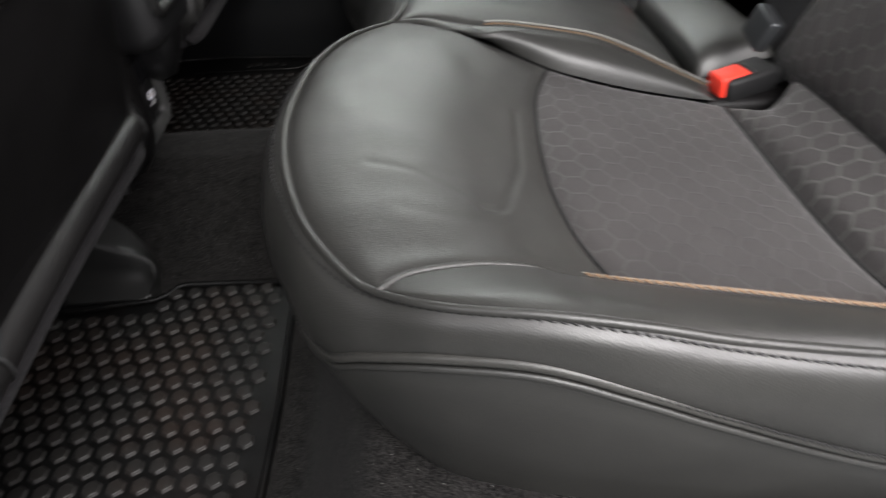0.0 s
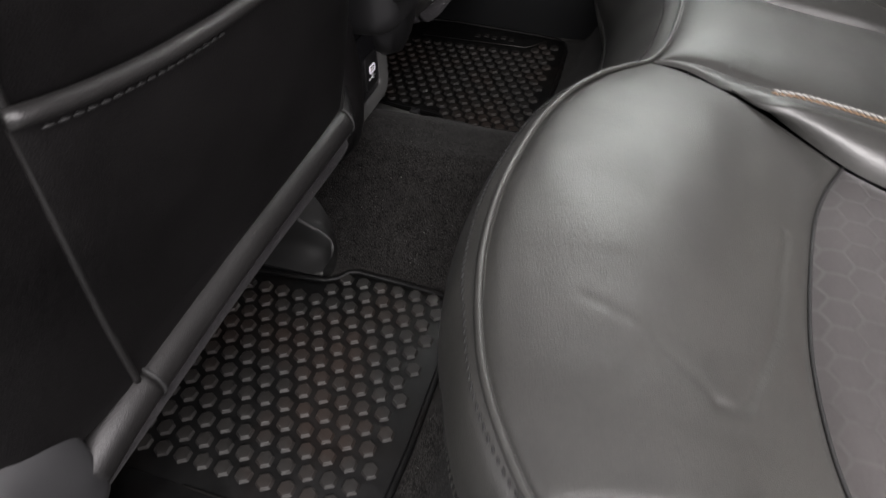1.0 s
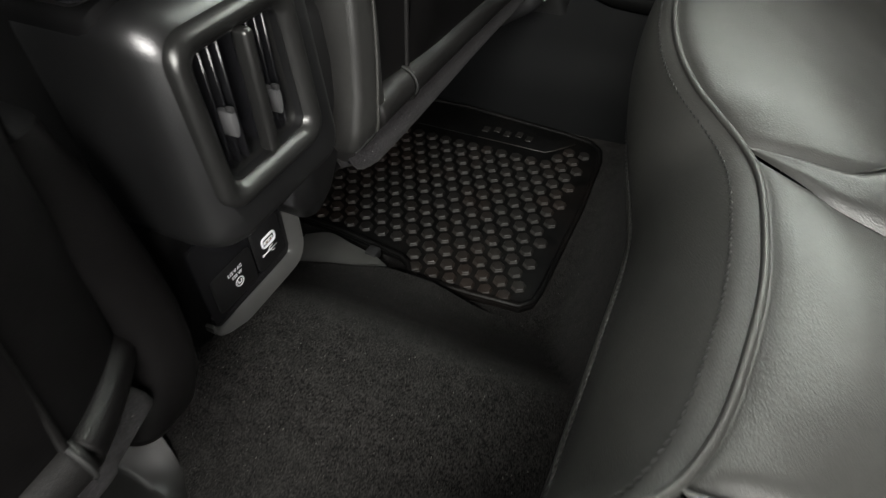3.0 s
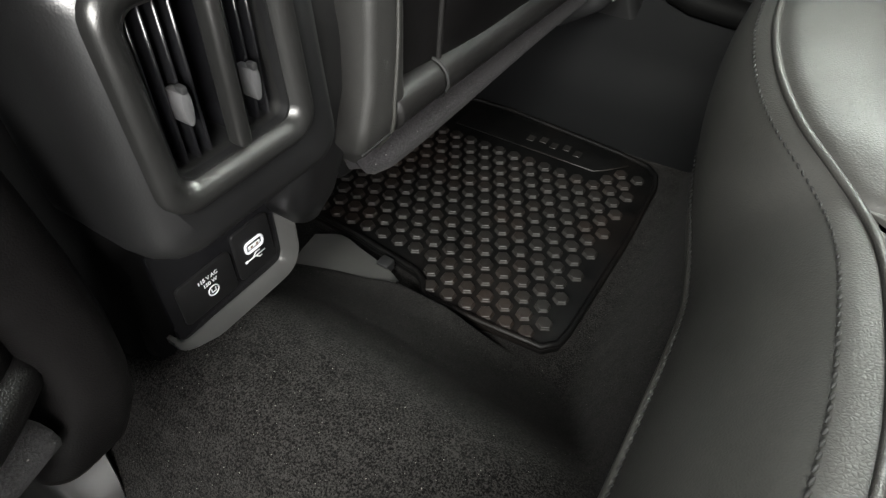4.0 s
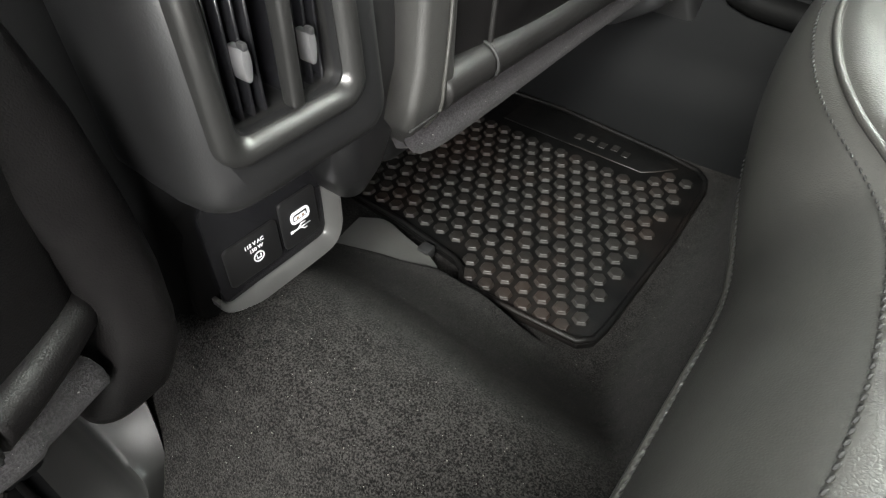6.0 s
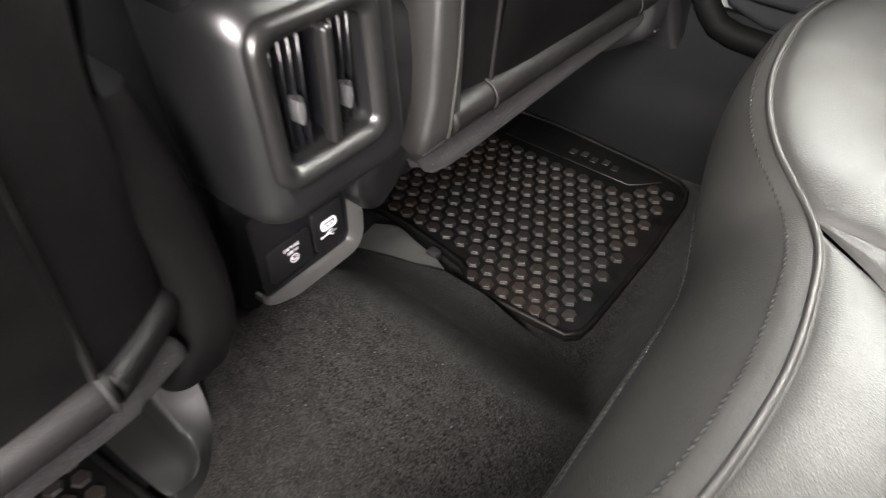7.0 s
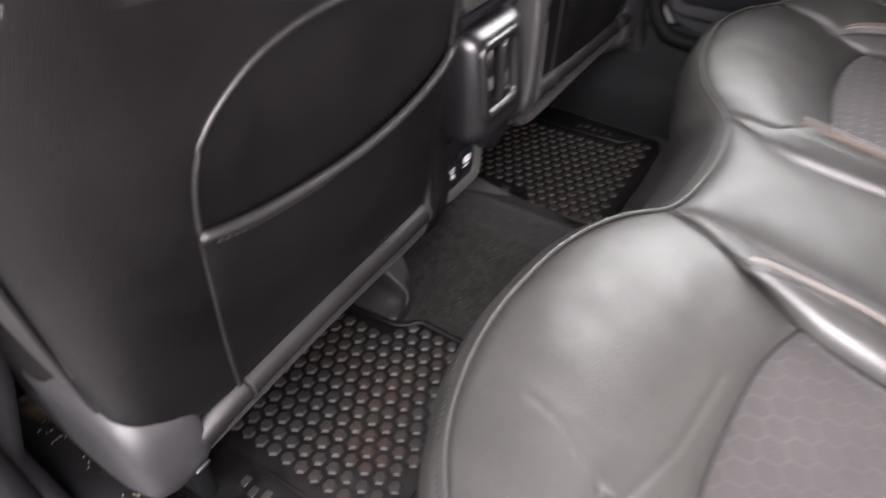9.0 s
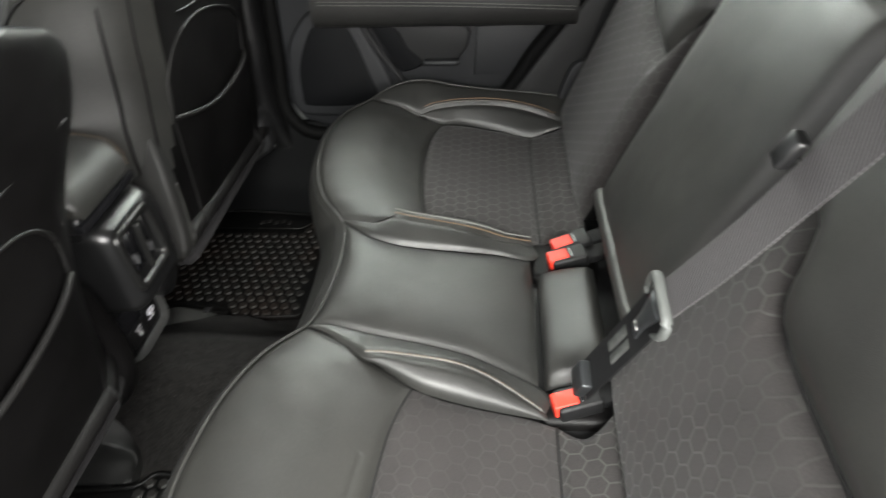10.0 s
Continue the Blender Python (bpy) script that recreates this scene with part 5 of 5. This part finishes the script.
    p("plug_icon", tube([(-0.4541, y - 0.002, z + 0.002), (-0.4541, y - 0.002, z - 0.0015), (-0.4541, y + 0.002, z - 0.0015), (-0.4541, y + 0.002, z + 0.002)], 0.0006, sides=6), M_PRINT)
    y, z = 0.046, 0.1905
    ring = [(-0.4535, yy, zz) for yy, zz in rounded_rect(y - 0.0095, y + 0.0095, z - 0.0052, z + 0.0052, 0.0035, 5)]
    p("port_ring", tube(ring, 0.0012, sides=8, closed=True), M_ICON, "glowing ring of the charging port")
    tongue = p("port_tongue", rbox(-0.4545, -0.4532, y - 0.0066, y + 0.0066, z - 0.0028, z + 0.0008, 0.0003, 1), M_PRINT, "pale port tongue")
    for k in (-1, 1):
        p("port_contact", rbox(-0.4535, -0.4529, y + k * 0.0030 - 0.0011, y + k * 0.0030 + 0.0011, z - 0.0020, z + 0.0004, 0.0002, 1), M_THREAD_B, "copper contact")
    z = 0.1770
    p("port_icon", tube([(-0.4541, y - 0.011, z), (-0.4541, y + 0.010, z)], 0.0006, sides=6), M_PRINT)
    p("port_icon", tube([(-0.4541, y - 0.004, z), (-0.4541, y, z + 0.0035), (-0.4541, y + 0.005, z + 0.0035)], 0.0006, sides=6), M_PRINT)
    p("port_icon", tube([(-0.4541, y - 0.001, z), (-0.4541, y + 0.003, z - 0.0035), (-0.4541, y + 0.006, z - 0.0035)], 0.0006, sides=6), M_PRINT)
    p("port_icon", rbox(-0.4545, -0.4538, y - 0.0125, y - 0.0095, z - 0.0015, z + 0.0015, 0.0005, 2), M_PRINT)
    # lid with a gloss strip and a stitched pad
    p("console_lid", rbox(-0.95, -0.392, cy - 0.078, cy + 0.080, 0.479, 0.510, 0.008, 3), M_PLASTIC, "black lid base")
    p("gloss_strip", rbox(-0.402, -0.385, cy - 0.080, cy + 0.082, 0.484, 0.500, 0.004, 2), M_GLOSS, "gloss black strip")
    pad = []
    for x, top, w in ((-0.385, 0.512, 0.070), (-0.388, 0.535, 0.076), (-0.41, 0.560, 0.080), (-0.47, 0.575, 0.082), (-0.7, 0.58, 0.082), (-0.95, 0.57, 0.078)):
        pad.append([(x, yy, zz) for yy, zz in rounded_rect(cy - w, cy + w, 0.505, top, min(0.018, (top - 0.505) / 2.2), 4)])
    p("armrest_pad", loft(pad), M_LEATHER, "stitched black armrest pad")
    for k, mat in ((0, M_THREAD_B), (1, M_THREAD_W)):
        p("pad_stitching", stitches([(-0.3835 - 0.006 * k, cy + 0.071, 0.512), (-0.392 - 0.006 * k, cy + 0.0745, 0.542), (-0.43 - 0.005 * k, cy + 0.074, 0.565), (-0.60, cy + 0.074, 0.579)], lift=0.002), mat)


centre_console()

# grey underlay that shows between the tunnel carpet, the console and the mat
flap_line = curve_through([(-0.545, 0.150, 0.020), (-0.527, 0.160, 0.020), (-0.507, 0.172, 0.020), (-0.475, 0.184, 0.018), (-0.445, 0.193, 0.014), (-0.428, 0.200, 0.010)], 24)
flap_far = curve_through([(-0.570, 0.225, 0.004), (-0.540, 0.243, 0.003), (-0.500, 0.236, 0.003), (-0.455, 0.226, 0.004), (-0.430, 0.215, 0.006)], 24)
rings = [[tuple(a), tuple(a * 0.5 + b * 0.5 + np.array([0, 0, 0.002])), tuple(b), tuple(b - np.array([0, 0, 0.003])), tuple(a - np.array([0, 0, 0.004]))] for a, b in zip(flap_line, flap_far)]
tagged(part("underlay_flap", loft(rings), M_GREY), "pale grey underlay flap beside the console foot", "underlay")
tagged(part("mat_clip", rbox(-0.470, -0.452, 0.222, 0.240, -0.006, 0.010, 0.003, 2), M_SHELL), "small dark mat clip by the tunnel carpet", "clip")


# ---- buckles and belts ----
def buckle(x, y, z, turn, tip, label, name="belt_buckle"):
    t = thing(name, label, "seat belt buckle", "seat belt buckles", at=(0, 0, 0))
    t.matrix_world = pose(x, y, z, 0, tip, turn)
    part("buckle_body", rbox(-0.010, 0.055, -0.0205, 0.0205, -0.016, 0.012, 0.005, 3), M_PLASTIC_DARK, t)
    b = part("release_button", rbox(-0.0155, 0.0215, -0.0135, 0.0135, -0.010, 0.0142, 0.003, 3), M_RED, t, "bright red release button")
    part("button_groove", rbox(-0.014, -0.010, -0.012, 0.012, 0.0138, 0.0149, 0.0004, 1), M_RED, b)
    part("tongue_slot", rbox(0.0235, 0.029, -0.012, 0.012, 0.010, 0.0128, 0.0008, 1), M_GLOSS, t)
    part("stalk", rbox(0.055, 0.115, -0.017, 0.017, -0.014, 0.002, 0.004, 2), M_WEB_DARK, t)
    return t


buckle(0.316, -0.222, 0.291, 14, -8, "black seat belt buckle with red button beside hinge flap")
buckle(0.331, 0.089, 0.297, 12, -10, "black seat belt buckle with red button on the bench")
buckle(0.341, 0.125, 0.300, 14, -14, "second black buckle with red button, tilted")


def seat_belt():
    t = thing("seat_belt", "grey webbing seat belt with black tongue across the backrest", "seat belt", at=(0.36, -0.22, 0.33))
    inv = Matrix.Translation(-Vector((0.36, -0.22, 0.33)))

    def p(name, me, mat, lab="", parent=None):
        ob = part(name, me, mat, parent or t, lab)
        if parent is None:
            ob.matrix_parent_inverse = inv
        return ob

    def ribbon(points, width, across, thick=0.0016, n=60):
        c = curve_through(points, n)
        verts, faces, uvs = [], [], []
        ac = curve_through(across, n) if len(across) > 1 else np.repeat(np.array(across, float), n, 0)
        for i in range(n):
            d = c[min(i + 1, n - 1)] - c[max(i - 1, 0)]
            d /= np.linalg.norm(d)
            s = ac[i] - d * (ac[i] @ d)
            s /= np.linalg.norm(s)
            up = np.cross(s, d)
            for k, (a, b) in enumerate(((-0.5, -1), (0.5, -1), (0.5, 1), (-0.5, 1))):
                verts.append(c[i] + s * a * width + up * b * thick / 2)
                uvs.append((i / n * 8, a))
        for i in range(n - 1):
            for k in range(4):
                m = (k + 1) % 4
                faces.append((i * 4 + k, i * 4 + m, (i + 1) * 4 + m, (i + 1) * 4 + k))
        return mesh_from("ribbon", verts, faces, False, uvs)

    web = [BELT[1], BELT[2], BELT[3], BELT[4]]
    ac = [(0.10, -1.0, 0.05), (0.10, -1.0, 0.05)]
    p("webbing", ribbon(web, 0.049, ac), M_WEB, "grey woven webbing")
    p("lower_webbing", ribbon([BELT[0], (np.array(BELT[0]) + BELT[1]) / 2, np.array(BELT[1]) + (0.0, 0, 0.002)], 0.055, ac), M_WEB_DARK, "black webbing with a printed label")
    d = np.array(BELT[1]) - BELT[0]
    d /= np.linalg.norm(d)
    s = np.array((0.10, -1.0, 0.05)) - d * (np.array((0.10, -1.0, 0.05)) @ d)
    s /= np.linalg.norm(s)
    up = np.cross(s, d)
    up = up if up[0] < 0 else -up
    base = np.array(BELT[1])

    def at(a, b, h=0.0):
        return tuple(base + d * a + s * b + up * h)

    loop = [at(-0.030, 0.025, 0.001), at(-0.016, 0.034, 0.002), at(0.002, 0.033, 0.004), at(0.009, 0.022, 0.006), at(0.010, 0.0, 0.007), at(0.009, -0.022, 0.006), at(0.002, -0.033, 0.004), at(-0.016, -0.034, 0.002), at(-0.026, -0.026, 0.001)]
    p("tongue_loop", tube(loop, np.r_[np.linspace(0.0042, 0.0064, 12), np.full(36, 0.0064), np.linspace(0.0064, 0.0042, 12)], 60, 10, squash=0.8), M_GREYPL, "grey moulded tongue loop")
    p("tongue_plate", tube([at(-0.060, 0.004, 0.005), at(-0.030, 0.003, 0.006), at(-0.004, 0.002, 0.006)], np.r_[np.full(8, 0.012), np.linspace(0.012, 0.020, 12)], 20, 12, squash=0.22), M_METAL_DARK, "dark steel tongue plate")
    p("plate_slot", tube([at(-0.050, -0.003, 0.0085), at(-0.050, 0.010, 0.0085)], 0.0016, sides=6), M_METAL)
    for k in range(11):
        for b0, b1 in ((-0.016, -0.002), (0.002, 0.015)):
            p("label_bar", tube([at(-0.132 + 0.0046 * k, b0, 0.0022), at(-0.132 + 0.0046 * k, b1, 0.0022)], 0.0005, sides=5), M_GREYPL, "plain pale bar of label print")
    box = bmesh.new()
    bmesh.ops.create_cube(box, size=1)
    rot = Matrix((tuple(s) + (0,), tuple(d) + (0,), tuple(up) + (0,), (0, 0, 0, 1))).transposed()
    foot = np.array(BELT[0])
    bmesh.ops.transform(box, matrix=Matrix.Translation(tuple(foot + d * 0.006 + up * 0.007)) @ rot @ Matrix.Diagonal((0.040, 0.036, 0.016, 1)), verts=box.verts[:])
    bmesh.ops.bevel(box, geom=box.edges[:], offset=0.004, segments=3, affect="EDGES", profile=0.5)
    p("small_latch", smooth_bm(box), M_METAL_DARK, "bright metal latch plate")
    box = bmesh.new()
    bmesh.ops.create_cube(box, size=1)
    g = np.array(BELT[5])
    d2 = np.array(BELT[3]) - BELT[2]
    d2 /= np.linalg.norm(d2)
    rot = Matrix((tuple(s) + (0,), tuple(d2) + (0,), tuple(up) + (0,), (0, 0, 0, 1))).transposed()
    bmesh.ops.transform(box, matrix=Matrix.Translation(tuple(g)) @ rot @ Matrix.Diagonal((0.020, 0.032, 0.013, 1)), verts=box.verts[:])
    bmesh.ops.bevel(box, geom=box.edges[:], offset=0.004, segments=3, affect="EDGES", profile=0.5)
    p("belt_keeper", smooth_bm(box), M_PLASTIC, "black plastic belt keeper")


BELT = [(0.34, -0.226, 0.350), (0.393, -0.285, 0.557), (0.43, -0.310, 0.646), (0.465, -0.325, 0.727), (0.529, -0.385, 0.93), (0.459, -0.296, 0.748)]
seat_belt()


# ---- litter on the door sill ----
def dry_leaf():
    """A curled, torn dead leaf with its midrib and stalk."""
    rnd = random.Random(4)
    at = np.array([-0.722, -0.6555, 0.067])
    t = thing("dry_leaf", "curled brown dead leaf lying on the door sill", "leaf", at=tuple(at))
    nu, nv = 22, 9
    verts, faces = [], []
    for i in range(nu):
        u = i / (nu - 1)
        half = 0.017 * math.sin(math.pi * u ** 0.8) ** 0.7 * (1 + 0.25 * rnd.uniform(-1, 1)) + 0.0006
        for j in range(nv):
            v = j / (nv - 1) * 2 - 1
            verts.append((-0.048 + 0.096 * u, half * v, 0.010 * v * v * (0.4 + u) + 0.006 * math.sin(5 * u) ** 2 + 0.0012 * rnd.uniform(-1, 1)))
    faces = [(i * nv + j, (i + 1) * nv + j, (i + 1) * nv + j + 1, i * nv + j + 1) for i in range(nu - 1) for j in range(nv - 1)]
    bm = bmesh.new()
    bm.from_mesh(mesh_from("leaf", verts, faces))
    bmesh.ops.solidify(bm, geom=bm.faces[:], thickness=0.0006)
    part("blade", smooth_bm(bm, 60), M_LEAF, t)
    part("midrib", tube([(-0.050, 0.0, 0.0012), (-0.02, 0.0, 0.006), (0.02, 0.0, 0.008), (0.055, 0.003, 0.005), (0.072, 0.008, 0.002)], 0.0010, 24, 6), M_STALK, t, "pale midrib and stalk")
    t.rotation_euler = (0.25, 0.0, radians(14))


dry_leaf()

rnd = random.Random(11)
bm = bmesh.new()
for k in range(26):
    x = -0.70 + 0.20 * rnd.random()
    y = -0.655 - 0.026 * rnd.random()
    m = Matrix.Translation((x, y, 0.0625 + 0.3 * (-y - 0.648) + 0.0006)) @ Matrix.Rotation(rnd.uniform(0, 6), 4, "Z") @ Matrix.Diagonal((rnd.uniform(0.001, 0.0042), rnd.uniform(0.001, 0.0030), rnd.uniform(0.0008, 0.0016), 1))
    bmesh.ops.create_icosphere(bm, subdivisions=1, radius=1, matrix=m)
tagged(part("crumbs", bm, M_STALK, kind="stuff"), "scattered dry crumbs and grit on the door sill", "crumbs", kind="stuff")
